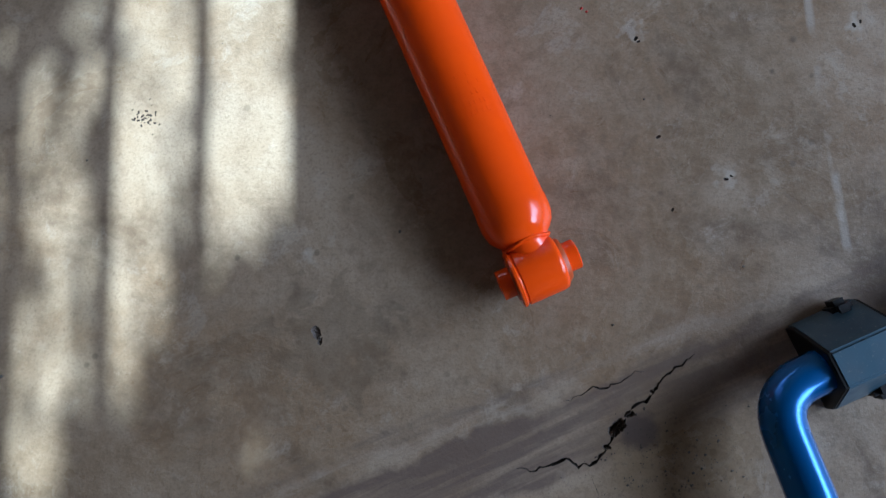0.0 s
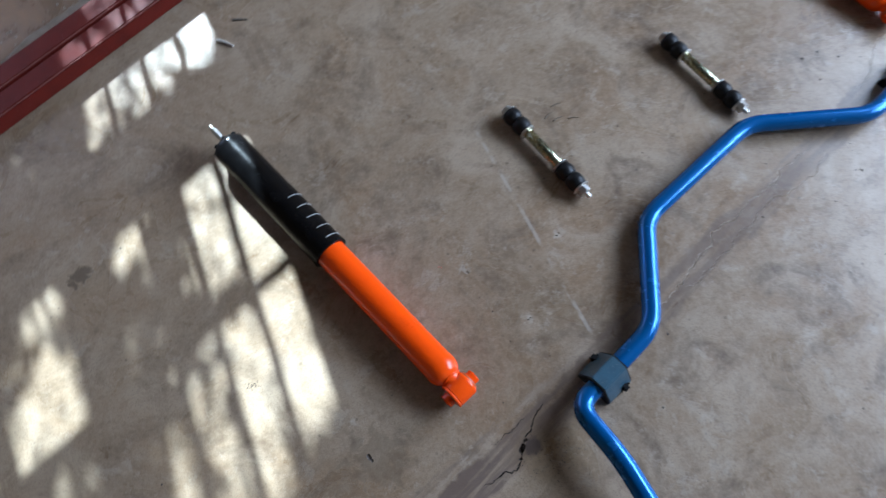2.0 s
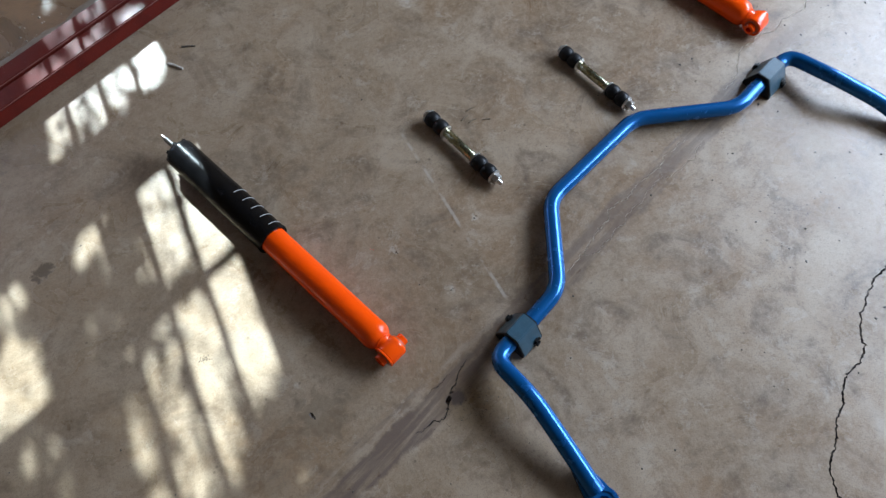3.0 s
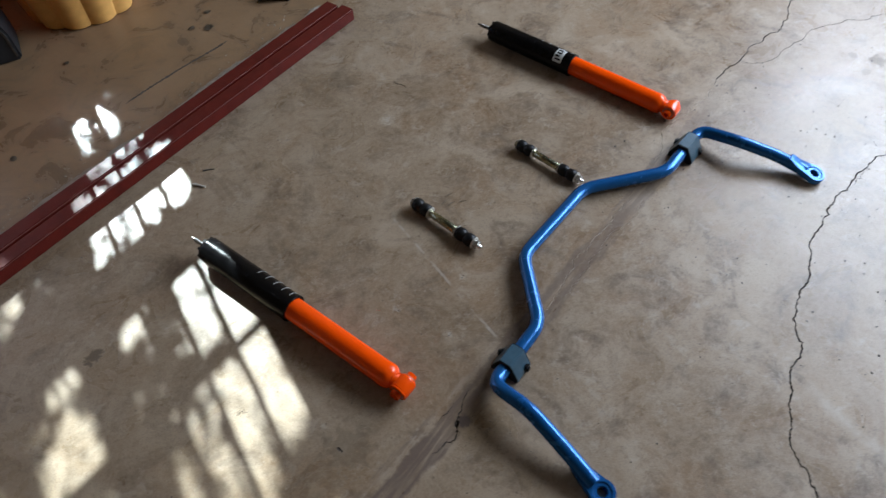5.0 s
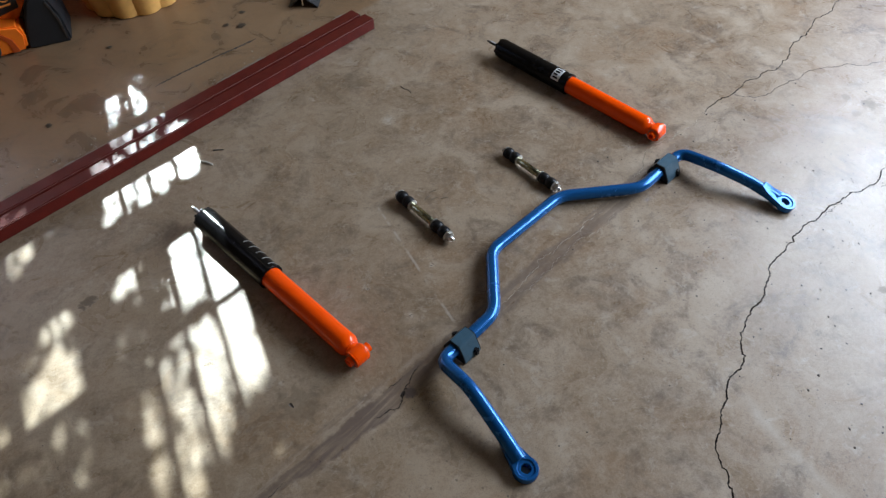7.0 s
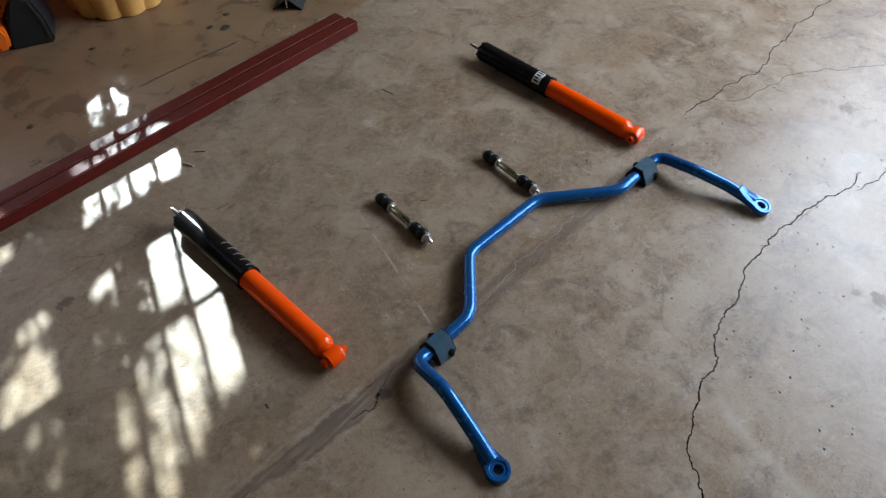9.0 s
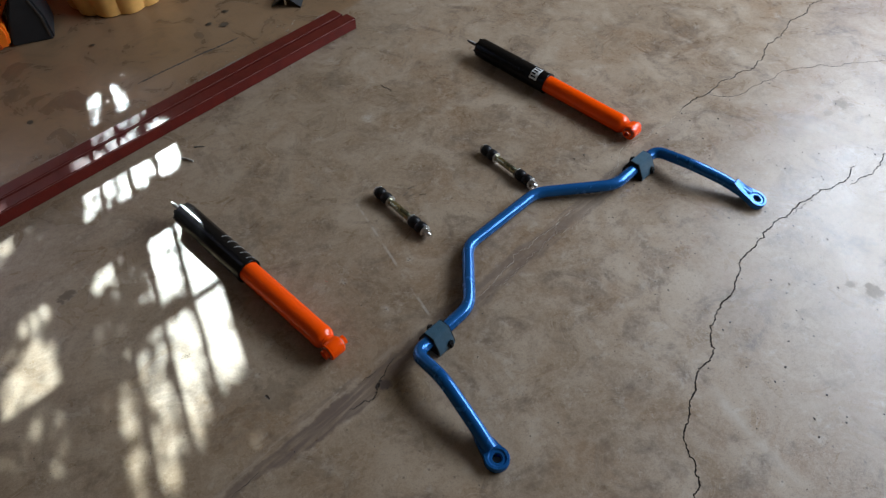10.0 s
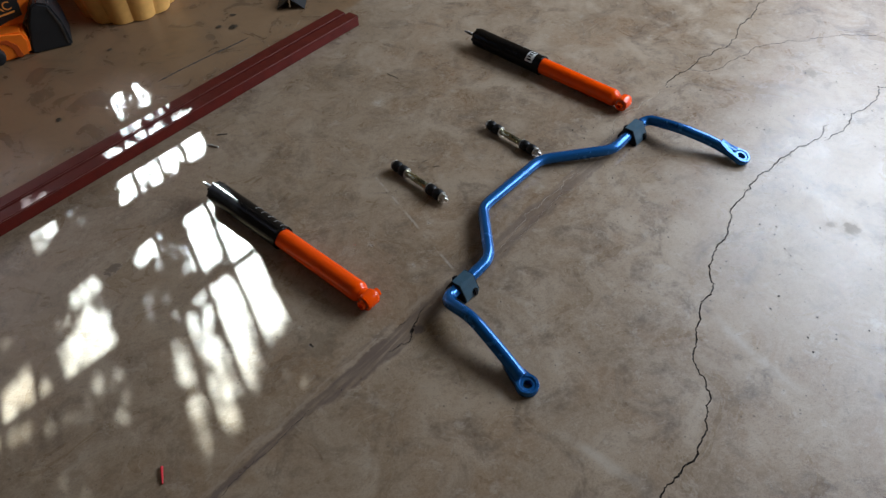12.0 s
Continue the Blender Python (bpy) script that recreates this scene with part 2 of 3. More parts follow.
M_DARKSTEEL = painted("dark_steel", (0.16, 0.15, 0.14), (0.08, 0.075, 0.07), 0.4, 0.0, 0.1, 60.0, 0.9)
M_RUBBER = painted("black_rubber", (0.006, 0.006, 0.0065), (0.011, 0.011, 0.011), 0.42, 0.0, 0.05)
M_RUBBER.node_tree.nodes["Principled BSDF"].inputs["Specular IOR Level"].default_value = 0.2
M_BLUE = painted("blue_powder_coat", (0.001, 0.104, 0.32), (0.001, 0.088, 0.27), 0.22, 0.12, 0.0, 40.0, 0.48, 0.02)
M_BLUE.node_tree.nodes["Principled BSDF"].inputs["Specular IOR Level"].default_value = 0.35
M_BUSH = painted("blue_grey_rubber", (0.034, 0.085, 0.120), (0.022, 0.054, 0.078), 0.34, 0.0, 0.25, 60.0)
M_OXIDE = painted("red_oxide_paint", (0.112, 0.014, 0.0095), (0.062, 0.009, 0.007), 0.34, 0.0, 0.10, 25.0)
# pale red for rubbed paint, with the corner's highlight painted in
M_OXIDE_EDGE = painted("rubbed_lit_red_oxide", (0.22, 0.075, 0.06), (0.11, 0.03, 0.024), 0.5, 0.0, 0.3, 60.0)
M_OXIDE.node_tree.nodes["Principled BSDF"].inputs["Specular IOR Level"].default_value = 0.13
M_WHITE = painted("white_print", (0.62, 0.62, 0.60), (0.5, 0.5, 0.48), 0.5)
M_CREAM = painted("cream_plastic", (0.80, 0.42, 0.12), (0.62, 0.30, 0.075), 0.45, 0.0, 0.2)
M_VAC = painted("orange_plastic", (0.95, 0.19, 0.012), (0.88, 0.16, 0.01), 0.42, 0.0, 0.05)
M_VACBLACK = painted("black_moulding", (0.010, 0.011, 0.013), (0.017, 0.018, 0.02), 0.5, 0.0, 0.1)
# darker copy of the orange, painting in shade at recesses
M_ORANGESHADE = painted("shaded_orange_plastic", (0.50, 0.07, 0.008), (0.42, 0.06, 0.007), 0.45)
M_VACTEXT = painted("orange_print", (0.85, 0.30, 0.06), (0.75, 0.26, 0.05), 0.5)
M_RED = painted("red_plastic", (0.62, 0.02, 0.03), (0.5, 0.015, 0.02), 0.4)
M_TWIG = painted("dry_twig", (0.16, 0.12, 0.08), (0.08, 0.06, 0.04), 0.8)
M_STICK = painted("pale_stick", (0.50, 0.46, 0.40), (0.34, 0.30, 0.25), 0.8)
M_GRIT = painted("grit", (0.07, 0.06, 0.05), (0.03, 0.026, 0.022), 0.9)
M_MORTAR = painted("pale_mortar", (0.30, 0.245, 0.19), (0.17, 0.135, 0.10), 0.85, 0.0, 0.3, 50.0, 0.0, 0.4)
M_WALL = painted("painted_plaster", (0.21, 0.140, 0.075), (0.16, 0.106, 0.056), 0.85, 0.0, 0.1, 3.0)
M_CEIL = painted("dull_ceiling", (0.07, 0.058, 0.048), (0.05, 0.042, 0.034), 0.85, 0.0, 0.1, 3.0)
M_LEAF = painted("leaf_green", (0.06, 0.11, 0.03), (0.04, 0.08, 0.02), 0.5)
M_BARK = painted("bark", (0.12, 0.09, 0.06), (0.07, 0.05, 0.035), 0.9)
M_YARD = painted("yard_ground", (0.30, 0.27, 0.22), (0.22, 0.20, 0.16), 0.9, 0.0, 0.2, 1.5)


# ---- mesh helpers ----
def mesh_object(name, bm, mats, parent=None, smooth=True):
    bmesh.ops.recalc_face_normals(bm, faces=bm.faces)
    me = bpy.data.meshes.new(name)
    bm.to_mesh(me)
    bm.free()
    for mt in mats if isinstance(mats, (list, tuple)) else [mats]:
        me.materials.append(mt)
    if smooth:
        me.polygons.foreach_set("use_smooth", [True] * len(me.polygons))
        me.set_sharp_from_angle(angle=radians(38))
    ob = new(name, me)
    if parent:
        ob.parent = parent
    return ob


def part(name, bm, mat, parent, label="", smooth=True):
    ob = mesh_object(name, bm, mat, parent, smooth)
    return tagged(ob, label) if label else ob


def lathe(profile, n=40, bm=None, start=0.0, sweep=2 * math.pi):
    """Turns a profile of (x, r) about the x axis; closed at ends where r is 0."""
    bm = bm or bmesh.new()
    full = abs(sweep - 2 * math.pi) < 1e-6
    rings = []
    for x, r in profile:
        if r <= 1e-7:
            rings.append([bm.verts.new((x, 0, 0))])
        else:
            rings.append([bm.verts.new((x, r * math.cos(start + sweep * i / n), r * math.sin(start + sweep * i / n))) for i in range(n if full else n + 1)])
    for a, b in zip(rings, rings[1:]):
        k = max(len(a), len(b))
        for i in range(k if full else k - 1):
            j = (i + 1) % k
            if len(a) == 1 and len(b) > 1:
                bm.faces.new((a[0], b[i], b[j]))
            elif len(b) == 1 and len(a) > 1:
                bm.faces.new((a[i], b[0], a[j]))
            elif len(a) > 1:
                bm.faces.new((a[i], b[i], b[j], a[j]))
    return bm


def smooth_path(points, step=0.006, corner=0.03):
    """A path through points with its corners rounded."""
    pts = [Vector(p) for p in points]
    out = [pts[0]]
    for a, b, c in zip(pts, pts[1:], pts[2:]):
        r = min(corner, (b - a).length * 0.45, (c - b).length * 0.45)
        p, q = b + (a - b).normalized() * r, b + (c - b).normalized() * r
        for i in range(9):
            t = i / 8
            out.append(p * (1 - t) ** 2 + b * 2 * t * (1 - t) + q * t * t)
    out.append(pts[-1])
    return out


def sweep_tube(path, radius, n=24, bm=None):
    bm = bm or bmesh.new()
    rings, side = [], None
    for i, p in enumerate(path):
        d = (path[min(i + 1, len(path) - 1)] - path[max(i - 1, 0)]).normalized()
        side = (side or d.orthogonal())
        side = (side - d * side.dot(d)).normalized()
        up = d.cross(side)
        r = radius(i / (len(path) - 1)) if callable(radius) else radius
        rings.append([bm.verts.new(p + side * r * math.cos(2 * math.pi * k / n) + up * r * math.sin(2 * math.pi * k / n)) for k in range(n)])
    for a, b in zip(rings, rings[1:]):
        for k in range(n):
            bm.faces.new((a[k], b[k], b[(k + 1) % n], a[(k + 1) % n]))
    bm.faces.new(rings[0])
    bm.faces.new(rings[-1])
    return bm


def prism(outline, h0, h1, bevel=0.0, bm=None, m=None):
    """An outline in the plane, raised from h0 to h1, with its edges rounded."""
    own = bmesh.new()
    lo = [own.verts.new((x, y, h0)) for x, y in outline]
    hi = [own.verts.new((x, y, h1)) for x, y in outline]
    own.faces.new(lo)
    own.faces.new(hi)
    for i in range(len(lo)):
        j = (i + 1) % len(lo)
        own.faces.new((lo[i], lo[j], hi[j], hi[i]))
    if bevel:
        bmesh.ops.bevel(own, geom=list(own.edges), offset=bevel, segments=2, affect="EDGES", clamp_overlap=True)
    if m:
        own.transform(m)
    if bm is None:
        return own
    me = bpy.data.meshes.new("join")
    own.to_mesh(me)
    own.free()
    bm.from_mesh(me)
    bpy.data.meshes.remove(me)
    return bm


def block(x0, x1, y0, y1, z0, z1, bevel=0.0, bm=None, m=None):
    return prism([(x0, y0), (x1, y0), (x1, y1), (x0, y1)], z0, z1, bevel, bm, m)


def disc(r, n=32, cx=0.0, cy=0.0):
    return [(cx + r * math.cos(2 * math.pi * i / n), cy + r * math.sin(2 * math.pi * i / n)) for i in range(n)]


def thing(name, m, label, category, group=""):
    ob = new(name)
    ob.empty_display_size = 0.05
    ob.matrix_world = m
    return tagged(ob, label, category, group)


def along(a, b, z0, z1, roll=0.0):
    """A pose at a whose x axis runs to b."""
    p, q = Vector((*a, z0)), Vector((*b, z1))
    x = (q - p).normalized()
    y = Vector((0, 0, 1)).cross(x).normalized()
    z = x.cross(y)
    r = Matrix((x, y, z)).transposed().to_4x4()
    return Matrix.Translation(p) @ r @ pose(0, 0, 0, roll, 0, 0)


# ---- floor with its cracks ----
def wander(points, seed, rough=0.18, smallest=0.0045):
    rng = random.Random(seed)
    pts = [Vector(p) for p in points]
    while max((b - a).length for a, b in zip(pts, pts[1:])) > smallest:
        out = [pts[0]]
        for a, b in zip(pts, pts[1:]):
            d = b - a
            if d.length > smallest:
                out.append((a + b) / 2 + Vector((-d.y, d.x)) * rng.uniform(-rough, rough))
            out.append(b)
        pts = out
    return pts[:1] + [p + Vector((rng.gauss(0, 0.0007), rng.gauss(0, 0.0007))) for p in pts[1:-1]] + pts[-1:]


CRACKS = [  # waypoints, width, depth, roughness, material slot
    ([(0.20, -0.73), (0.359, -0.644), (0.420, -0.625), (0.479, -0.603), (0.529, -0.571), (0.578, -0.519), (0.589, -0.492), (0.604, -0.440), (0.632, -0.397), (0.668, -0.356), (0.708, -0.320), (0.767, -0.289), (0.796, -0.264), (0.816, -0.225), (0.862, -0.182), (0.901, -0.162), (0.937, -0.145), (0.981, -0.106), (1.024, -0.068), (1.060, -0.053), (1.107, -0.036), (1.166, -0.000), (1.239, 0.018), (1.308, 0.032), (1.368, 0.046), (1.423, 0.051), (1.467, 0.064), (1.511, 0.088)], 0.0030, 0.006, 0.15, 1),
    ([(1.441, 0.035), (1.496, 0.045), (1.554, 0.058), (1.616, 0.097), (1.80, 0.17), (2.1, 0.22)], 0.0026, 0.005, 0.16, 1),
    ([(1.224, -0.000), (1.266, 0.013), (1.302, 0.025)], 0.0012, 0.003, 0.2, 1),
    ([(1.197, 0.469), (1.255, 0.495), (1.327, 0.514), (1.417, 0.553), (1.500, 0.572), (1.547, 0.572), (1.620, 0.617), (1.642, 0.643), (1.713, 0.680), (1.781, 0.712), (1.853, 0.752), (1.934, 0.784), (2.039, 0.822), (2.4, 1.0)], 0.0028, 0.005, 0.16, 1),
    ([(1.330, 0.512), (1.367, 0.484), (1.445, 0.479), (1.526, 0.502), (1.605, 0.520), (1.667, 0.517), (1.761, 0.498), (1.852, 0.474), (1.943, 0.450), (2.3, 0.42)], 0.0016, 0.004, 0.14, 1),
    ([(0.005, -0.108), (0.033, -0.104), (0.045, -0.101), (0.063, -0.102), (0.071, -0.092), (0.076, -0.080), (0.084, -0.067), (0.096, -0.059), (0.106, -0.048), (0.119, -0.034), (0.135, -0.022)], 0.0019, 0.005, 0.16, 1),
    ([(0.041, -0.058), (0.057, -0.051), (0.074, -0.045), (0.086, -0.040), (0.100, -0.035)], 0.0011, 0.003, 0.2, 1),
    ([(0.060, -0.112), (0.064, -0.122), (0.066, -0.132)], 0.0006, 0.002, 0.2, 1),
    ([(0.368, 0.062), (0.425, 0.089), (0.485, 0.125), (0.531, 0.157), (0.606, 0.182), (0.657, 0.203), (0.729, 0.232)], 0.0015, 0.0012, 0.2, 3),
    ([(0.419, 0.077), (0.509, 0.109), (0.567, 0.137), (0.667, 0.176), (0.756, 0.221)], 0.0009, 0.0012, 0.2, 3),
    ([(0.865, 0.313), (0.920, 0.354), (0.971, 0.397), (1.057, 0.410), (1.119, 0.433), (1.180, 0.461)], 0.0018, 0.0014, 0.2, 3),
    ([(-0.62, -0.42), (-0.45, -0.30), (-0.287, -0.222), (-0.19, -0.168)], 0.0009, 0.003, 0.07, 1),
    ([(-0.285, 1.236), (-0.10, 1.318), (0.062, 1.379)], 0.0065, 0.003, 0.012, 1),
]
PITS = [(0.0785, -0.0765, 0.0060, 0.007), (0.0870, -0.0665, 0.0034, 0.005), (0.0710, -0.0905, 0.0026, 0.004), (0.104, -0.050, 0.0018, 0.003), (-0.146, -0.013, 0.0045, 0.002), (-0.143, -0.019, 0.0025, 0.002)]
PITS += [(0.0935, 0.219, 0.0017, 0.002), (0.0955, 0.2165, 0.0012, 0.002), (0.160, 0.109, 0.0015, 0.002), (0.164, 0.1115, 0.001, 0.002), (0.258, 0.230, 0.0016, 0.002), (0.263, 0.233, 0.0012, 0.002), (0.12, 0.085, 0.0012, 0.002), (0.11, 0.141, 0.0016, 0.002)]
pock = random.Random(8)
PITS += [(-0.29 + pock.gauss(0, 0.0062), 0.151 + pock.gauss(0, 0.0066), pock.uniform(0.0003, 0.0013), 0.0013) for _ in range(36)]


def build_floor():
    from mathutils.geometry import delaunay_2d_cdt
    verts, edges, depth, pit, slots = [], [], [], set(), {}

    def add(p, z):
        verts.append(Vector((p[0], p[1])))
        depth.append(z)
        return len(verts) - 1
    box = [add(p, 0) for p in ((-3, -3), (3.5, -3), (3.5, 3.86), (-3, 0.935))]
    edges += [(box[i], box[(i + 1) % 4]) for i in range(4)]
    for k, (points, width, deep, rough, slot) in enumerate(CRACKS):
        pts = wander(points, k + 3, rough)
        rng = random.Random(k)
        ls, rs = [], []
        for i, p in enumerate(pts):
            d = (pts[min(i + 1, len(pts) - 1)] - pts[max(i - 1, 0)]).normalized()
            s = Vector((-d.y, d.x))
            fade = min(1.0, i / 9, (len(pts) - 1 - i) / 9)
            w = width * (0.25 + 0.9 * fade * rng.uniform(0.25, 1.45)) / 2
            ls.append(add(p + s * w, 0))
            rs.append(add(p - s * w, 0))
            slots[add(p, -deep * fade)] = slot
        edges += list(zip(ls, ls[1:])) + list(zip(rs, rs[1:])) + [(ls[0], rs[0]), (ls[-1], rs[-1])]
    for k, (cx, cy, r, deep) in enumerate(PITS):
        rng = random.Random(k + 40)
        n = 22
        ring = [r * (1 + 0.3 * math.sin(2 * i * 6.283 / n + k) + rng.uniform(-0.12, 0.12)) for i in range(n)]
        outer = [add((cx + q * math.cos(6.283 * i / n), cy + q * math.sin(6.283 * i / n)), 0) for i, q in enumerate(ring)]
        edges += [(outer[i], outer[(i + 1) % n]) for i in range(n)]
        for g in ((0.82, 0.6, 0.35, 0.12) if r > 0.004 else (0.6,)):
            for i, q in enumerate(ring):
                a = 6.283 * (i + rng.uniform(-0.3, 0.3)) / n
                pit.add(len(verts))
                add((cx + g * q * math.cos(a), cy + g * q * math.sin(a)), -deep * (1.1 - g * g) * rng.uniform(0.7, 1.1))
    vs, _, fs, orig, _, _ = delaunay_2d_cdt(verts, edges, [], 0, 1e-6)
    bm = bmesh.new()
    made = [bm.verts.new((v[0], v[1], min((depth[i] for i in o), default=0.0))) for v, o in zip(vs, orig)]
    for f in fs:
        try:
            face = bm.faces.new([made[i] for i in f])
        except ValueError:
            continue
        face.material_index = 2 if any(k in pit for i in f for k in orig[i]) else max((slots.get(k, 0) for i in f for k in orig[i] if depth[k] < -1e-5), default=0)
    bm.normal_update()
    for f in bm.faces:
        if f.normal.z < 0:
            f.normal_flip()
    me = bpy.data.meshes.new("floor")
    bm.to_mesh(me)
    bm.free()
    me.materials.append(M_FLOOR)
    me.materials.append(M_CRACK)
    me.materials.append(M_PIT)
    me.materials.append(M_LITCRACK)
    return tagged(new("floor", me), "worn grey-brown polished concrete floor with long cracks", "floor", kind="structure")


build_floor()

# ---- unseen room, added to close the place and block other light ----
SLOPE, WALL_Y = 0.45, 2.28           # the window wall: y = WALL_Y + SLOPE * x
TAN = math.tan(SUN_UP)
turn = math.atan(SLOPE)
wall_pose = Matrix.Translation((0, WALL_Y, 0)) @ pose(0, 0, 0, 0, 0, math.degrees(turn))
K = 1 / math.cos(turn)               # metres along the wall for a metre of x
COS, SIN = math.cos(turn), math.sin(turn)


def cast(x, v, deep):
    """Where the sunray that lands on the floor at (x, v + SLOPE * x) crosses the wall, deep metres behind its face: place along it, height."""
    y = v + SLOPE * x - WALL_Y
    d = (deep + x * SIN - y * COS) / (COS - SUN_LEAN * SIN)
    return (x + SUN_LEAN * d) * COS + (y + d) * SIN, d * TAN


FY = 0.02                            # depth of the window's steelwork in the wall
SILL, HEAD = cast(-0.4, 1.66, 0.0)[1], cast(-0.4, -0.03, 0.12)[1]
RAIL_LO, RAIL_HI = cast(-0.4, 0.868, FY)[1], cast(-0.4, 0.683, FY)[1]
JAMB_R, JAMB_L = cast(-0.178, 0.3, 0.12)[0], cast(-1.45, 0.3, 0.0)[0]
bm = bmesh.new()
block(-3.12 * K, JAMB_L, 0, 0.12, 0, 2.9, 0, bm)
block(JAMB_R, 3.62 * K, 0, 0.12, 0, 2.9, 0, bm)
block(JAMB_L, JAMB_R, 0, 0.12, 0, SILL, 0, bm)
block(JAMB_L, JAMB_R, 0, 0.12, HEAD, 2.9, 0, bm)
w = mesh_object("wall_north", bm, M_WALL, smooth=False)
w.matrix_world = wall_pose
tagged(w, "plain plastered garage wall with a barred window", "wall", kind="structure")

bm = bmesh.new()
block(-3.12, -3.0, -3, 0.93, 0, 2.9, 0, bm)
tagged(mesh_object("wall_west", bm, M_WALL, smooth=False), "unseen plain side wall that closes the room", "wall", kind="structure")
bm = bmesh.new()
block(-3.12, 3.62, -3.12, -3.0, 0, 2.9, 0, bm)
tagged(mesh_object("wall_south", bm, M_WALL, smooth=False), "unseen plain back wall that closes the room", "wall", kind="structure")
bm = bmesh.new()
block(3.5, 3.62, -3, -1.5, 0, 2.9, 0, bm)
block(3.5, 3.62, 2.1, 3.855, 0, 2.9, 0, bm)
block(3.5, 3.62, -1.5, 2.1, 2.56, 2.9, 0, bm)
tagged(mesh_object("wall_east", bm, M_WALL, smooth=False), "garage wall with a wide open doorway", "wall", kind="structure")
bm = bmesh.new()
prism([(-3.12, -3.12), (3.62, -3.12), (3.62, WALL_Y + SLOPE * 3.62 + 0.13), (-3.12, WALL_Y - SLOPE * 3.12 + 0.13)], 2.9, 3.0, 0, bm)
tagged(mesh_object("ceiling", bm, M_CEIL, smooth=False), "unseen dull ceiling that closes the room", "ceiling", kind="structure")
bm = bmesh.new()
block(-300, 300, -300, 300, -0.35, -0.25, 0, bm)
tagged(mesh_object("ground", bm, M_YARD, smooth=False), "pale dry yard ground outside the garage", "ground", kind="structure")

# barred window
win = thing("window_1", wall_pose, "steel barred window with a thick middle rail", "window")
win["kind"] = "structure"
bm = block(JAMB_L, JAMB_R, FY, FY + 0.012, RAIL_LO, RAIL_HI, 0.002)
part("rail", bm, M_DARKSTEEL, win)
part("mullion", block(cast(-0.541, 0.4, 0.06)[0], cast(-0.472, 0.4, 0.06)[0], FY + 0.031, FY + 0.055, SILL, HEAD, 0.002), M_DARKSTEEL, win)
for v in (0.413, 1.20):
    z = cast(-0.4, v, FY)[1]
    part("crossbar", block(JAMB_L, JAMB_R, FY, FY + 0.012, z - 0.0045, z + 0.0045), M_DARKSTEEL, win, smooth=False)
bar_ob = None
for xf in (-0.252, -0.325, -0.400, -0.690, -0.724, -0.80, -0.87, -0.94, -1.01, -1.16, -1.23, -1.30, -1.37):
    if bar_ob is None:
        bar_ob = part("bar", block(-0.0046, 0.0046, FY + 0.013, FY + 0.025, SILL, HEAD), M_DARKSTEEL, win, smooth=False)
    else:
        bar_ob = new("bar", bar_ob.data)
        bar_ob.parent = win
    bar_ob.location.x = cast(xf, 0.4, FY + 0.02)[0]

# unseen tree outside the window, its crown shaped to dapple the floor
rng = random.Random(11)
tree = thing("tree", pose(-0.78, 3.62, -0.25), "unseen leafy tree with its crown shaped to dapple the floor", "tree")
trunk = sweep_tube([Vector((0, 0, 0)), Vector((0.03, -0.03, 0.5)), Vector((-0.02, -0.06, 1.0)), Vector((0.0, -0.1, 1.5))], lambda t: 0.085 - 0.045 * t, 12)
part("trunk", trunk, M_BARK, tree)
for q in ((0.42, -0.25, 1.72), (-0.50, -0.25, 1.70), (-0.92, 0.0, 2.35), (1.0, -0.1, 2.4)):
    a, e = Vector((0, -0.1, 1.45)), Vector(q)
    part("limb", sweep_tube([a, (a + e) / 2 + Vector((0, 0, 0.08)), e], lambda t: 0.022 - 0.017 * t, 8), M_BARK, tree)
# openings cut in the crown where sun patches should land: shadow place, half sizes, share of leaves left in them
GAPS = [(-0.325, 0.370, 0.160, 0.330, 0.78), (-0.700, 0.420, 0.150, 0.280, 0.85),
        (-0.200, 0.440, 0.060, 0.318, 0.02), (-0.300, 0.580, 0.042, 0.130, 0.10), (-0.290, 0.310, 0.035, 0.115, 0.06), (-0.292, 0.135, 0.034, 0.074, 0.12),
        (-0.362, 0.345, 0.034, 0.075, 0.35), (-0.358, 0.215, 0.030, 0.065, 0.20), (-0.360, 0.095, 0.030, 0.065, 0.15), (-0.360, 0.025, 0.030, 0.040, 0.62),
        (-0.432, 0.655, 0.036, 0.042, 0.04), (-0.418, 0.245, 0.020, 0.080, 0.20), (-0.415, 0.110, 0.022, 0.055, 0.25), (-0.420, 0.03, 0.022, 0.04, 0.62),
        (-0.610, 0.485, 0.064, 0.076, 0.04), (-0.592, 0.645, 0.040, 0.036, 0.08), (-0.600, 0.575, 0.040, 0.03, 0.3), (-0.590, 0.365, 0.040, 0.030, 0.4), (-0.770, 0.480, 0.042, 0.066, 0.04), (-0.770, 0.375, 0.02, 0.02, 0.35), (-0.708, 0.465, 0.010, 0.045, 0.2),
        (-0.250, 0.960, 0.045, 0.080, 0.6), (-0.340, 0.950, 0.050, 0.090, 0.85), (-0.440, 0.950, 0.042, 0.090, 0.8), (-0.680, 0.960, 0.040, 0.050, 0.8),
        (-0.345, 1.370, 0.036, 0.120, 0.75), (-0.420, 1.340, 0.034, 0.090, 1.0), (-0.300, 1.10, 0.04, 0.06, 0.8), (-0.390, 1.10, 0.05, 0.06, 0.9), (-0.69, 1.255, 0.05, 0.02, 0.9)]
bm = bmesh.new()
origin = tree.matrix_world.translation
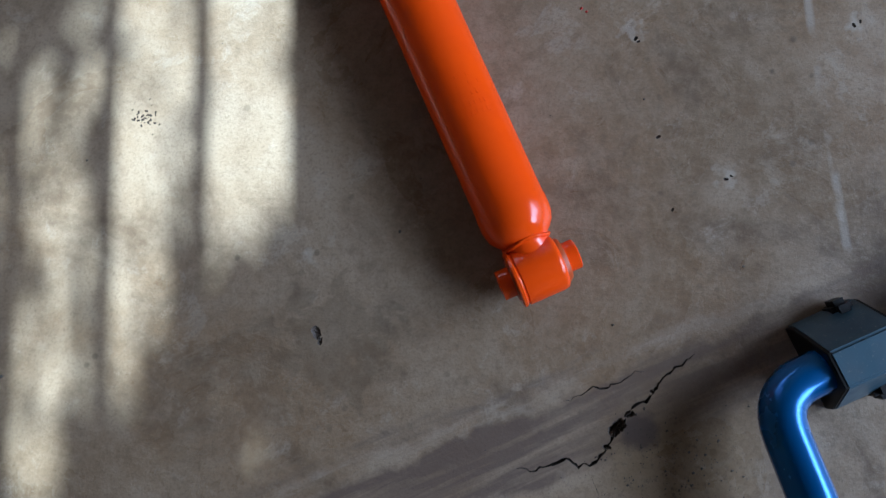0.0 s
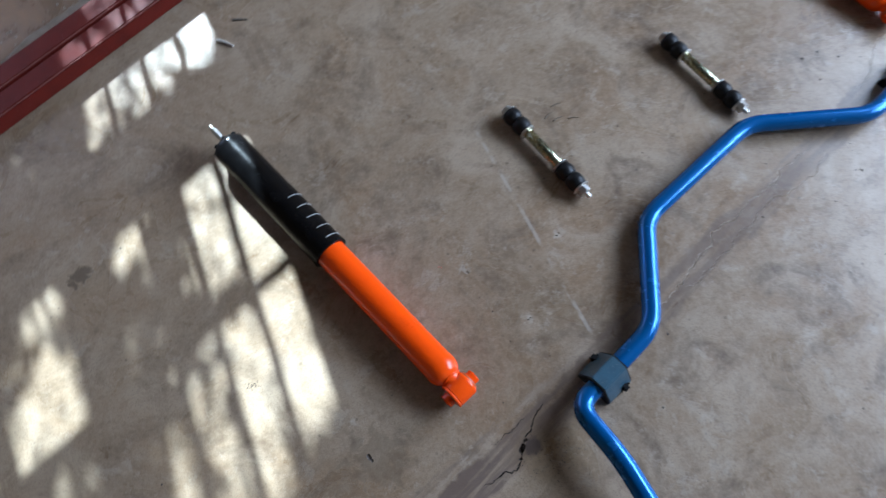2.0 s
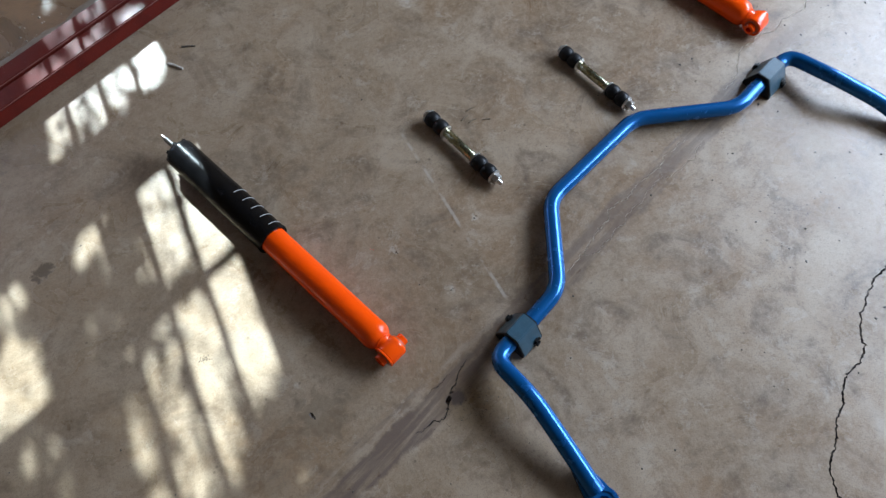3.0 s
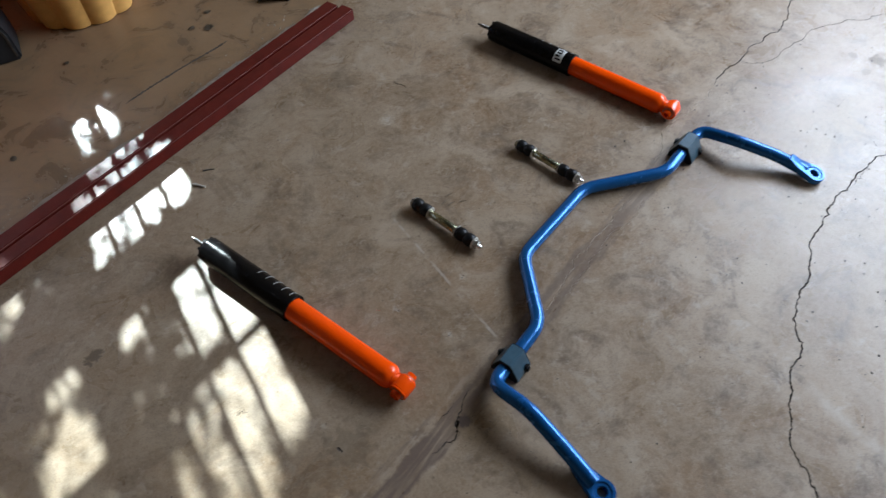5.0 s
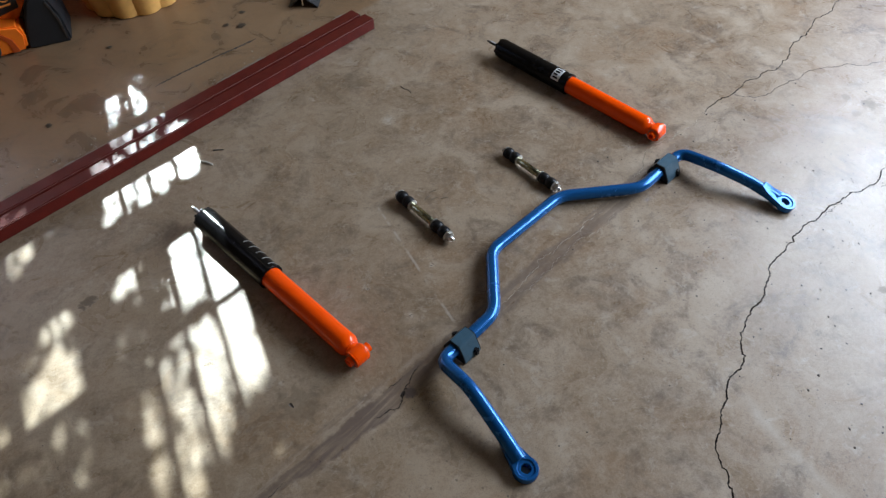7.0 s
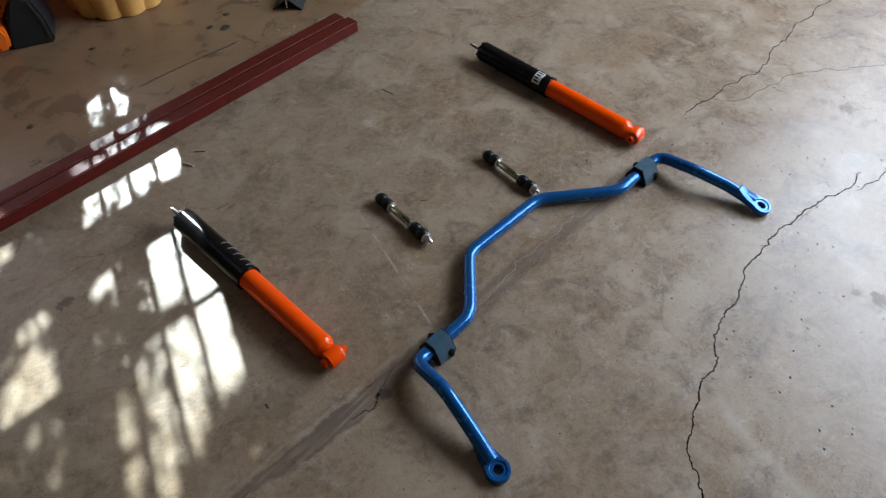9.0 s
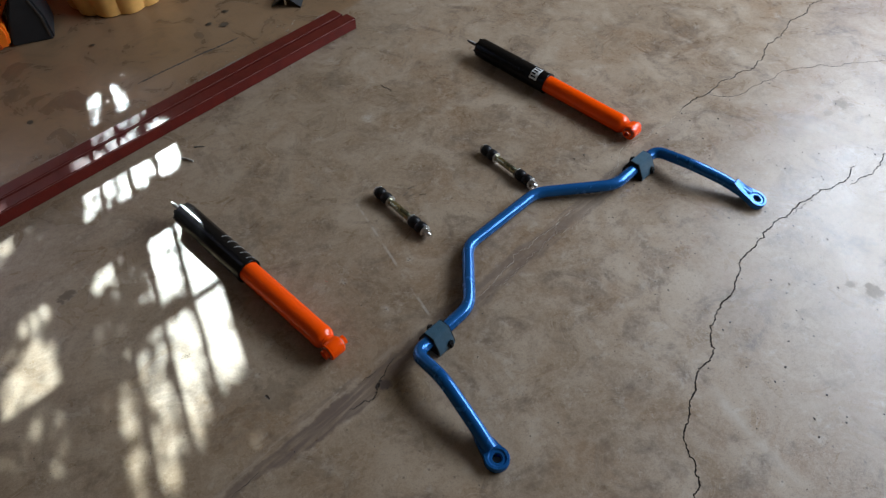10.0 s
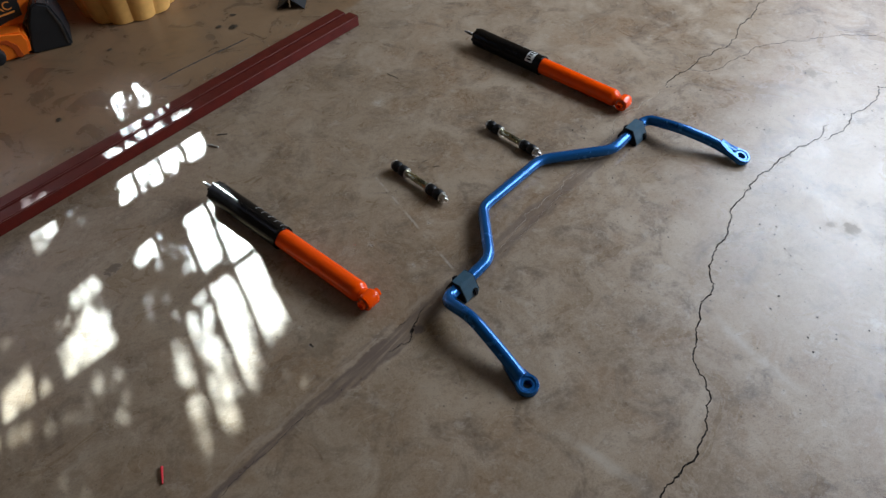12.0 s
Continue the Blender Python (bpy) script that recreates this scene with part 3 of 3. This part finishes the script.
for k in range(51000):
    if k < 45000:
        x, v, y = rng.uniform(-1.55, -0.1), rng.uniform(-0.42, 1.65), rng.uniform(2.95, 3.6)
        if k > 37000:                # denser at the foot of the crown, to block stray sun spots
            x, v = rng.uniform(-1.1, -0.2), rng.uniform(1.05, 1.75)
        d = y - SLOPE * x - v
        px, z = x + SUN_LEAN * d, d * TAN
    else:
        px, y, z = rng.uniform(-1.9, 0.4), rng.uniform(2.85, 4.1), rng.uniform(0.9, 3.2)
        x = px - SUN_LEAN * z / TAN
        v = y - SLOPE * x - z / TAN
        out = ((px + 0.75) / 1.05) ** 2 + ((y - 3.45) / 0.6) ** 2 + ((z - 2.0) / 1.05) ** 2
        if out > 1 + 0.5 * noise.noise(Vector((px * 3, y * 3, z * 3))):
            continue
    edge, luck = rng.uniform(0.6, 1.2), rng.random()
    inside = [share for a, b, c, d, share in GAPS if ((x - a) / c) ** 4 + ((v - b) / d) ** 4 < edge]
    if inside and luck > min(inside):
        continue
    if 0.06 < v < 0.7 and noise.noise(Vector((x * 9, v * 6, 2.0))) < -0.58:
        continue
    p = Vector((px, y, z)) - origin
    ln, wd = rng.uniform(0.013, 0.028), rng.uniform(0.008, 0.013)
    if inside and v > 0.8:           # tiny leaves added to dim the patches near the tubes evenly
        ln, wd = ln * 0.4, wd * 0.4
    elif inside and min(inside) < 0.65:
        ln, wd = ln * 0.75, wd * 0.75
    r = Euler((rng.uniform(0, 6), rng.uniform(0, 6), rng.uniform(0, 6))).to_matrix()
    bm.faces.new([bm.verts.new(p + r @ Vector(q)) for q in ((-ln, 0, 0), (-0.2 * ln, -wd, 0.004), (ln, 0, 0), (-0.2 * ln, wd, 0.004))])
part("crown", bm, M_LEAF, tree, smooth=False)


# ---- shock absorbers ----
def shock_absorber(tip, eye, roll, label, with_print):
    t = thing("shock_absorber", along(tip, eye, 0.0350, 0.0255, roll), label, "shock absorber", "pair of shock absorbers")
    body = part("body", lathe([(0.25, 0), (0.25, 0.0262), (0.590, 0.0262), (0.594, 0.0267), (0.602, 0.0267), (0.607, 0.0259), (0.612, 0.0240), (0.616, 0.0210), (0.6185, 0.0182), (0.621, 0.0168), (0.633, 0.0166), (0.633, 0)], 56), M_ORANGE, t, "glossy orange enamelled tube")
    # stamped marks, too worn to read
    r2 = random.Random(4)
    for row in range(5):
        bmk = bmesh.new()
        for k in range(5):
            if r2.random() < 0.3:
                continue
            wide = r2.uniform(0.0009, 0.0016)
            m = pose(0.496 + row * 0.0072, 0, 0, 56 + k * 8.5 + row * 1.5 - 90) @ Matrix.Translation((0, 0, 0.0262))
            block(-0.0018, 0.0018, -wide, wide, -0.0006, 0.00022, 0.0002, bmk, m)
        part("stamped_mark", bmk, M_ORANGE, body)
    eye_at = pose(0.642, 0, 0, 0, 0, 90)
    ring = lathe([(-0.0195, 0.0135), (-0.0198, 0.0196), (-0.0190, 0.0209), (-0.0170, 0.0211), (-0.0160, 0.0200), (-0.0152, 0.0198), (-0.0146, 0.0207), (-0.0135, 0.0209), (0.0125, 0.0208), (0.0150, 0.0202), (0.0168, 0.0186), (0.0172, 0.0165), (0.0172, 0.0135), (-0.0195, 0.0135)], 48)
    ring.transform(eye_at)
    loop = part("eye", ring, M_ORANGE, t)
    rub = lathe([(-0.0205, 0.0085), (-0.0205, 0.0150), (-0.0185, 0.0165), (0.0185, 0.0165), (0.0205, 0.0150), (0.0205, 0.0085)], 40)
    rub.transform(eye_at)
    # darker orange paints the shaded gap around the sleeve
    part("bush", rub, M_ORANGESHADE, loop)
    slv = lathe([(-0.0300, 0.0062), (-0.0300, 0.0104), (-0.0293, 0.0110), (0.0293, 0.0110), (0.0300, 0.0104), (0.0300, 0.0062), (-0.0300, 0.0062)], 32)
    slv.transform(eye_at)
    part("sleeve", slv, M_ORANGE, loop)
    weld = bmesh.new()
    r3 = random.Random(9)
    beads = [Vector((0.6205 + 0.0010 * math.sin(a * 3), 0.0172 * math.cos(a), 0.0172 * math.sin(a))) for a in (0.1309 * i for i in range(49))]
    sweep_tube(beads, lambda q: 0.0016 + 0.00025 * math.sin(q * 110) + r3.uniform(-0.0001, 0.0001), 10, weld)
    part("weld", weld, M_ORANGE, body)
    boot = part("dust_boot", lathe([(0.055, 0.0), (0.055, 0.0165), (0.0535, 0.0200), (0.0545, 0.0262), (0.0585, 0.0296), (0.066, 0.0304), (0.19, 0.0308), (0.196, 0.0312), (0.326, 0.0313), (0.330, 0.0321), (0.334, 0.0321), (0.335, 0.0310), (0.335, 0.0265)], 56), M_BOOT, t, "glossy black plastic dust boot")
    for i in range(8):
        a = 360 * i / 8
        part("rib", block(-0.003, 0.004, -0.0035, 0.0035, 0.0215, 0.0290, 0.0008, None, pose(0.0555, 0, 0, a)), M_BOOT, boot)
    # raised arcs in highlight grey, for the light the slots catch
    for s in (0.222, 0.247, 0.272, 0.297, 0.320):
        g = lathe([(s - 0.0009, 0.0308), (s - 0.0006, 0.0319), (s + 0.0006, 0.0319), (s + 0.0009, 0.0308)], 24, None, radians(8), radians(66))
        part("vent_slot", g, M_SLOT, boot)
    part("washer", lathe([(0.047, 0), (0.047, 0.011), (0.049, 0.012), (0.0545, 0.012), (0.0545, 0)], 32), M_STEEL, t, "bright zinc washer")
    prof = [(0.0, 0), (0.0, 0.0022), (0.002, 0.0030), (0.010, 0.0030), (0.0115, 0.0046)]
    for i in range(17):
        prof += [(0.0122 + i * 0.0020, 0.0050), (0.0132 + i * 0.0020, 0.0043)]
    part("stud", lathe(prof + [(0.048, 0.0048), (0.048, 0)], 20), M_STUD if not with_print else M_DARKSTEEL, t, "threaded steel stud")
    if with_print:
        lab = lathe([(0.281, 0.03160), (0.309, 0.03170)], 20, None, radians(78), radians(78))
        pr = part("label", lab, M_WHITE, boot, "white printed band")
        for i in range(4):
            a0 = 86 + i * 17
            mk = lathe([(0.284 + 0.002 * (i % 2), 0.03205), (0.304 - 0.003 * (i % 3), 0.03210)], 5, None, radians(a0), radians(9))
            part("print_bar", mk, M_BOOT, pr)
    return t


shock_absorber((-0.250, 0.619), (0.018, 0.036), 0, "orange and black shock absorber lying in dappled sunlight", False)
shock_absorber((0.747, 1.015), (1.012, 0.414), 0, "orange and black shock absorber with white print on its boot", True)


# ---- sway bar end links ----
def end_link(a, b, label):
    ln = (Vector(b) - Vector(a)).length
    t = thing("end_link", along(a, b, 0.0160, 0.0160), label, "end link", "sway bar end links")
    t.scale = (ln / 0.2200,) * 3
    hexa = lambda r, x0, x1: prism(disc(r, 6), x0, x1, 0.0008, None, pose(0, 0, 0, 0, 90, 0))
    part("bolt_head", hexa(0.0098, 0.0, 0.0075), M_STEEL, t)
    for x0, x1 in ((0.0085, 0.0320), (0.0330, 0.0570), (0.1445, 0.1690), (0.1700, 0.1940)):
        mid = (x0 + x1) / 2
        part("bushing", lathe([(x0, 0), (x0, 0.0125), (x0 + 0.002, 0.0145), (mid - 0.003, 0.0158), (mid + 0.003, 0.0158), (x1 - 0.002, 0.0138), (x1, 0.0118), (x1, 0)], 32), M_RUBBER, t, "black rubber bushing")
    for x in (0.0075, 0.0573, 0.1420, 0.1943):
        part("washer", lathe([(x, 0), (x, 0.0142), (x + 0.0005, 0.0148), (x + 0.0018, 0.0148), (x + 0.0022, 0.0140), (x + 0.0022, 0)], 32), M_STEEL, t, "zinc cup washer")
    part("sleeve", lathe([(0.0595, 0), (0.0595, 0.0088), (0.0605, 0.0094), (0.141, 0.0094), (0.142, 0.0088), (0.142, 0)], 32), M_SLEEVE, t, "yellowish zinc spacer tube")
    part("nut", hexa(0.0112, 0.1970, 0.2085), M_STEEL, t)
    prof = [(0.200, 0.0)]
    for i in range(6):
        prof += [(0.2050 + i * 0.0019, 0.0050), (0.2060 + i * 0.0019, 0.0043)]
    part("bolt_end", lathe(prof + [(0.2175, 0.0038), (0.2175, 0)], 18), M_STEEL, t)
    return t


end_link((0.259, 0.482), (0.334, 0.269), "bolt-through end link with four black rubber bushings")
end_link((0.5865, 0.531), (0.6575, 0.327), "bolt-through end link with its nut against the blue bar")


# ---- sway bar ----
def sway_bar():
    t = thing("sway_bar", pose(0, 0, 0), "blue powder-coated steel sway bar lying on concrete", "sway bar")
    R, Z = 0.0154, 0.0245
    pts = [(0.239, -0.306, 0.017), (0.2245, -0.236, 0.034), (0.2030, -0.139, 0.053), (0.176, -0.047, Z + 0.006), (0.240, -0.018, Z), (0.334, 0.028, Z), (0.404, 0.203, 0.020), (0.641, 0.307, 0.020), (0.848, 0.250, Z), (0.951, 0.297, Z), (1.014, 0.322, Z + 0.006), (1.052, 0.220, 0.053), (1.114, 0.150, 0.034), (1.150, 0.090, 0.017)]
    bar = part("bar", sweep_tube(smooth_path(pts, corner=0.030), R, 28), M_BLUE, t)
    for (ex, ey), (px, py), dip in (((0.243, -0.325), (0.2245, -0.236), 3.5), ((1.160, 0.072), (1.114, 0.150), 15.0)):
        a = math.degrees(math.atan2(ey - py, ex - px))
        out = [(-0.070, -0.0112), (-0.045, -0.0170)] + [(0.0262 * math.cos(radians(q)), 0.0262 * math.sin(radians(q))) for q in range(-120, 121, 10)] + [(-0.045, 0.0170), (-0.070, 0.0112)]
        n = len(out)
        bm = bmesh.new()
        hole = []
        for x, y in out:
            q = math.atan2(y, x)
            hole.append((math.cos(q), math.sin(q)))
        loops = []
        for z, g in ((-0.0085, 0.92), (-0.0060, 1.0), (0.0055, 1.0), (0.0085, 0.93)):
            loops.append([bm.verts.new((x * g if x > -0.03 else x * (0.5 + 0.5 * g), y * g, z + (0.006 if x < -0.05 and z > 0 else 0))) for x, y in out])
        loops += [[bm.verts.new((x * r, y * r * 0.95, z)) for x, y in hole] for z, r in ((0.0085, 0.0195), (0.0062, 0.0168), (0.0060, 0.0118), (0.0040, 0.0098), (-0.0085, 0.0095))]
        loops.append(loops[0])
        for A, B in zip(loops, loops[1:]):
            for i in range(n):
                j = (i + 1) % n
                bm.faces.new((A[i], A[j], B[j], B[i]))
        ob = part("eye", bm, M_BLUE, bar, "flattened blue eye with a bolt hole")
        ob.matrix_world = pose(ex, ey, 0.009 + 0.0225 * math.sin(radians(dip)), 0, dip, a)
    sect = [(-0.0325, -0.0245), (0.0325, -0.0245), (0.0320, -0.013), (0.0130, 0.0235), (-0.0130, 0.0235), (-0.0320, -0.013)]
    for at, q, flip in (((0.234, -0.020), 25.5, 1), ((0.951, 0.297), 24.0, -1)):
        m = pose(0, 0, 0, 90, 0, 90)
        ends = (-0.022, 0.028) if flip > 0 else (-0.032, 0.027)
        bm = prism(sect, *ends, 0.0015, None, m)
        b = part("bushing", bm, M_BUSH, t, "dusty blue-grey rubber bushing")
        b.matrix_world = pose(at[0], at[1], Z, 0, 0, q)
        for e in (ends[0] + 0.0008, ends[1] - 0.0008):
            part("end_face", prism([(x * 0.97, y * 0.97) for x, y in sect], e - 0.002, e + 0.002, 0.0006, None, m), M_RUBBER, b)
        for sx in (-1, 1):
            part("tab", block(0.006, 0.0215, sx * 0.0305 - 0.007, sx * 0.0305 + 0.007, -0.0244, -0.004, 0.004), M_RUBBER, b)
    return t


sway_bar()


# ---- red steel channels ----
BEAM = math.degrees(math.atan(0.486))
for at, length, width, label in (((0.446, 1.276), 1.9, 0.047, "dark red oxide painted steel tube lying on the floor"), ((0.412, 1.318), 1.9, 0.047, "dark red steel tube lying against its twin")):
    t = thing("steel_tube", pose(at[0], at[1], 0, 0, 0, 180 + BEAM), label, "steel tube", "red steel tubes")
    i = 0.0025
    bm = bmesh.new()
    H = 0.040
    outer, inner = [(-width, 0), (0, 0), (0, H), (-width, H)], [(-width + i, i), (-i, i), (-i, H - i), (-width + i, H - i)]
    rings = [[bm.verts.new((x, y, z)) for y, z in sec] for sec, x in ((outer, 0), (outer, length), (inner, length), (inner, 0))]
    for A, B in zip(rings, rings[1:] + rings[:1]):
        for k in range(4):
            bm.faces.new((A[k], A[(k + 1) % 4], B[(k + 1) % 4], B[k]))
    bmesh.ops.bevel(bm, geom=[e for e in bm.edges if abs(e.verts[0].co.x - e.verts[1].co.x) > 1], offset=0.004, segments=4, affect="EDGES")
    part("tube_wall", bm, M_OXIDE, t)
    part("rubbed_lit_edge", sweep_tube([Vector((0.002 + (length - 0.004) * i / 60, -0.0016, H - 0.0016)) for i in range(61)], lambda q: 0.0008 + 0.0003 * math.sin(q * 210) * math.sin(q * 37), 8), M_OXIDE_EDGE, t, "pale line of rubbed paint and painted highlight")

# ---- pot, vacuum, angle offcut ----
pot = thing("fluted_pot", pose(-0.285, 1.845, 0), "cream fluted plastic pot standing on the floor", "pot")
bm = bmesh.new()
N = 240
prof = [(0.165, 0.0), (0.170, 0.004), (0.198, 0.16), (0.212, 0.175), (0.212, 0.19), (0.198, 0.19), (0.185, 0.17), (0.155, 0.02)]
rings = []
for k, (r, z) in enumerate(prof):
    ring = []
    for i in range(N):
        a = 2 * math.pi * i / N
        flute = 0.014 * (abs(math.sin(a * 6 + 0.3)) - 0.5) if k in (0, 1, 2) else 0
        ring.append(bm.verts.new(((r + flute) * math.cos(a), (r + flute) * math.sin(a), z)))
    rings.append(ring)
for A, B in zip(rings, rings[1:]):
    for i in range(N):
        bm.faces.new((A[i], A[(i + 1) % N], B[(i + 1) % N], B[i]))
bm.faces.new(rings[0])
bm.faces.new(rings[-1])
part("pot_wall", bm, M_CREAM, pot)

vac = thing("shop_vacuum", pose(-0.80, 1.63, 0), "orange workshop vacuum with black wheel housings", "vacuum cleaner")
STAND = pose(0, 0, 0, 90, 0, 0)      # outlines in x and z, raised towards -y


def upright(outline, y0, y1, bevel):
    return prism(outline, -y1, -y0, bevel, None, STAND)


part("drum", upright([(-0.30, 0.05), (0.13, 0.05), (0.165, 0.105), (0.235, 0.185), (0.26, 0.30), (0.24, 0.36), (-0.30, 0.36)], 0.03, 0.30, 0.012), M_VAC, vac)
foot = part("front_foot", upright([(0.035, 0.0), (0.150, 0.012), (0.160, 0.060), (0.150, 0.095), (0.05, 0.10), (-0.06, 0.095), (-0.10, 0.05), (-0.02, 0.05), (0.005, 0.045), (0.022, 0.030)], -0.035, 0.06, 0.008), M_VAC, vac)
# shading line of the wheel arch, laid on as darker orange
part("arch_shade", upright([(0.105, 0.010), (0.125, 0.010), (0.118, 0.055), (0.095, 0.078), (0.04, 0.082), (0.04, 0.072), (0.088, 0.066), (0.104, 0.048)], -0.0375, -0.032, 0.001), M_ORANGESHADE, foot)
wheel = lathe([(-0.022, 0), (-0.022, 0.026), (-0.018, 0.032), (0.018, 0.032), (0.022, 0.026), (0.022, 0)], 32)
wheel.transform(pose(0.040, -0.03, 0.032, 0, 0, 90))
part("wheel", wheel, M_VACBLACK, vac)
hous = part("wheel_housing", upright([(0.148, 0.006), (0.176, 0.108), (0.205, 0.168), (0.225, 0.176), (0.262, 0.160), (0.283, 0.085), (0.286, 0.0), (0.16, 0.0)], -0.02, 0.14, 0.012), M_VACBLACK, vac)
part("housing_edge", upright([(0.272, 0.014), (0.277, 0.014), (0.276, 0.085), (0.258, 0.150), (0.253, 0.148), (0.270, 0.084)], -0.0225, -0.018, 0.0008), M_DARKSTEEL, hous)
plate = part("label_plate", upright([(0.02, 0.085), (0.168, 0.125), (0.178, 0.23), (0.02, 0.235)], 0.0265, 0.032, 0.001), M_VACBLACK, vac)
part("printed_frame", upright([(0.03, 0.122), (0.150, 0.140), (0.152, 0.146), (0.03, 0.128)], 0.0245, 0.0275, 0), M_VACTEXT, plate, smooth=False)
part("printed_bar", upright([(0.03, 0.188), (0.140, 0.203), (0.140, 0.212), (0.03, 0.197)], 0.0245, 0.0275, 0), M_VACTEXT, plate, smooth=False)
curve = bpy.data.curves.new("letters", "FONT")
curve.body, curve.size, curve.extrude = "VAC", 0.042, 0.0008
letters = bpy.data.objects.new("letters", curve)
me = bpy.data.meshes.new_from_object(letters)
bpy.data.objects.remove(letters)
me.materials.append(M_VACTEXT)
text = new("printed_letters", me)
text.parent = plate
text.matrix_basis = Matrix.Translation((0.068, 0.0255, 0.142)) @ pose(0, 0, 0, 90, -8, 0)

bracket = thing("angle_offcut", pose(0.256, 1.505, 0, 0, 0, 66), "short black steel angle offcut lying on the floor", "steel angle")
for sgn in (-1, 1):
    part("flange", prism([(0, sgn * 0.066), (0.0, sgn * 0.002), (0.17, sgn * 0.002), (0.17, sgn * 0.066)], -0.002, 0.002, 0.0008, None, Matrix.Translation((0, 0, 0.042)) @ pose(0, 0, 0, -sgn * 38, 0, 0)), M_VACBLACK, bracket)
part("cut_edge", block(-0.002, 0.001, -0.0028, 0.0028, 0.010, 0.044, 0.0006), M_STEEL, bracket)


# ---- crust behind the tubes, litter, grit ----
def crumb(bm, p, r, rng):
    """A small angular grain."""
    top = [bm.verts.new(p + Vector((r * rng.uniform(0.5, 1.2) * math.cos(a), r * rng.uniform(0.5, 1.2) * math.sin(a), 0))) for a in (0.2, 1.6, 2.9, 4.4)]
    tip = bm.verts.new(p + Vector((rng.uniform(-0.3, 0.3) * r, rng.uniform(-0.3, 0.3) * r, r * rng.uniform(0.4, 0.9))))
    for i in range(4):
        bm.faces.new((top[i], top[(i + 1) % 4], tip))


rng = random.Random(21)
bm = bmesh.new()
rows = []
for i in range(220):
    s = i * 0.0088
    row = []
    for k in range(7):
        w = k / 6
        wide = 0.018 + 0.014 * noise.noise(Vector((s * 14, 0.3, 0)))
        h = 0.0045 * math.sin(math.pi * w) ** 0.6 * (0.55 + 0.6 * noise.noise(Vector((s * 45, w * 5, 3.0)))) - 0.0005
        row.append(bm.verts.new((s, -0.002 - w * wide - 0.004 * noise.noise(Vector((s * 60, w * 3, 7))), h)))
    rows.append(row)
for A, B in zip(rows, rows[1:]):
    for k in range(6):
        bm.faces.new((A[k], A[k + 1], B[k + 1], B[k]))
for k in range(190):
    crumb(bm, Vector((rng.uniform(0, 1.9), -0.02 - abs(rng.gauss(0, 0.035)), 0.0)), rng.uniform(0.001, 0.0045), rng)
crust = mesh_object("mortar_crust", bm, M_MORTAR)
crust.matrix_world = pose(0.388, 1.395, 0, 0, 0, 180 + BEAM)
tagged(crust, "pale crumbly mortar residue along the red tubes", "mortar", kind="stuff")


def litter(name, points, r, mat, label, category):
    ob = mesh_object(name, sweep_tube([Vector((x, y, r * 0.9)) for x, y in points], lambda t: r * (1.15 - 0.5 * t), 8), mat)
    return tagged(ob, label, category)


litter("twig", [(-0.203, 0.822), (-0.192, 0.815), (-0.176, 0.798)], 0.0035, M_STICK, "small pale broken stick on the concrete", "stick")
litter("red_straw", [(-0.508, -0.171), (-0.5105, -0.19), (-0.513, -0.209)], 0.0028, M_RED, "short red plastic stick on the concrete", "stick")
litter("thread", [(0.424, 0.938), (0.428, 0.922), (0.437, 0.914), (0.443, 0.901), (0.440, 0.893)], 0.0008, M_GRIT, "thin dark curl of thread", "thread")
litter("leaf_stalk", [(-0.165, 0.86), (-0.15, 0.856), (-0.137, 0.851)], 0.0018, M_GRIT, "dark dry leaf stalk on the concrete", "stalk")
for x, y, a in ((0.345, 0.44, 10), (0.332, 0.452, 25), (0.372, 0.432, -15), (0.352, 0.468, 5)):
    c, d = 0.009 * math.cos(radians(a)), 0.009 * math.sin(radians(a))
    litter("wood_sliver", [(x - c, y - d), (x, y + 0.0015), (x + c, y + d)], 0.0011, M_TWIG, "thin dark wood sliver on the concrete", "sliver")
for x, y, r in ((-0.02, 1.50, 0.014), (0.03, 1.475, 0.016), (0.05, 1.56, 0.013), (-0.60, 1.16, 0.012), (-0.40, 1.52, 0.010)):
    bm = bmesh.new()
    q = [bm.verts.new((x + r * rng.uniform(0.5, 1.2) * math.cos(a), y + r * rng.uniform(0.5, 1.2) * math.sin(a), 0.0006 + rng.uniform(0, 0.003))) for a in (0, 0.9, 1.8, 2.7, 3.6, 4.5, 5.4)]
    mid = bm.verts.new((x, y, 0.0035))
    for i in range(7):
        bm.faces.new((q[i], q[(i + 1) % 7], mid))
    bmesh.ops.solidify(bm, geom=bm.faces[:], thickness=0.0006)
    tagged(mesh_object("dry_leaf", bm, M_TWIG), "crumpled brown dry leaf scrap on the floor", "leaf")

bm = bmesh.new()
for k in range(1300):
    if k < 900:
        p = Vector((rng.uniform(0.75, 1.9), rng.uniform(-0.55, 0.5), 0))
    else:
        p = Vector((rng.uniform(-1.0, 1.2), rng.uniform(-0.6, 1.6), 0))
    most = 0.0034 if k < 900 else 0.0021
    if k % 7 == 0:
        p, most = Vector((0.120 + rng.gauss(0, 0.028), -0.100 + rng.gauss(0, 0.020), 0)), 0.0011
    crumb(bm, p, 0.0005 + most * rng.random() ** 3, rng)
tagged(mesh_object("grit", bm, M_GRIT, smooth=False), "scattered dark grit on the concrete", "grit", kind="stuff")
bm = bmesh.new()
for x, y in ((0.052, 0.243), (0.056, 0.2405)):
    crumb(bm, Vector((x, y, 0)), 0.0018, rng)
tagged(mesh_object("plastic_crumbs", bm, M_RED, smooth=False), "tiny red plastic crumbs on the concrete", "crumbs", kind="stuff")
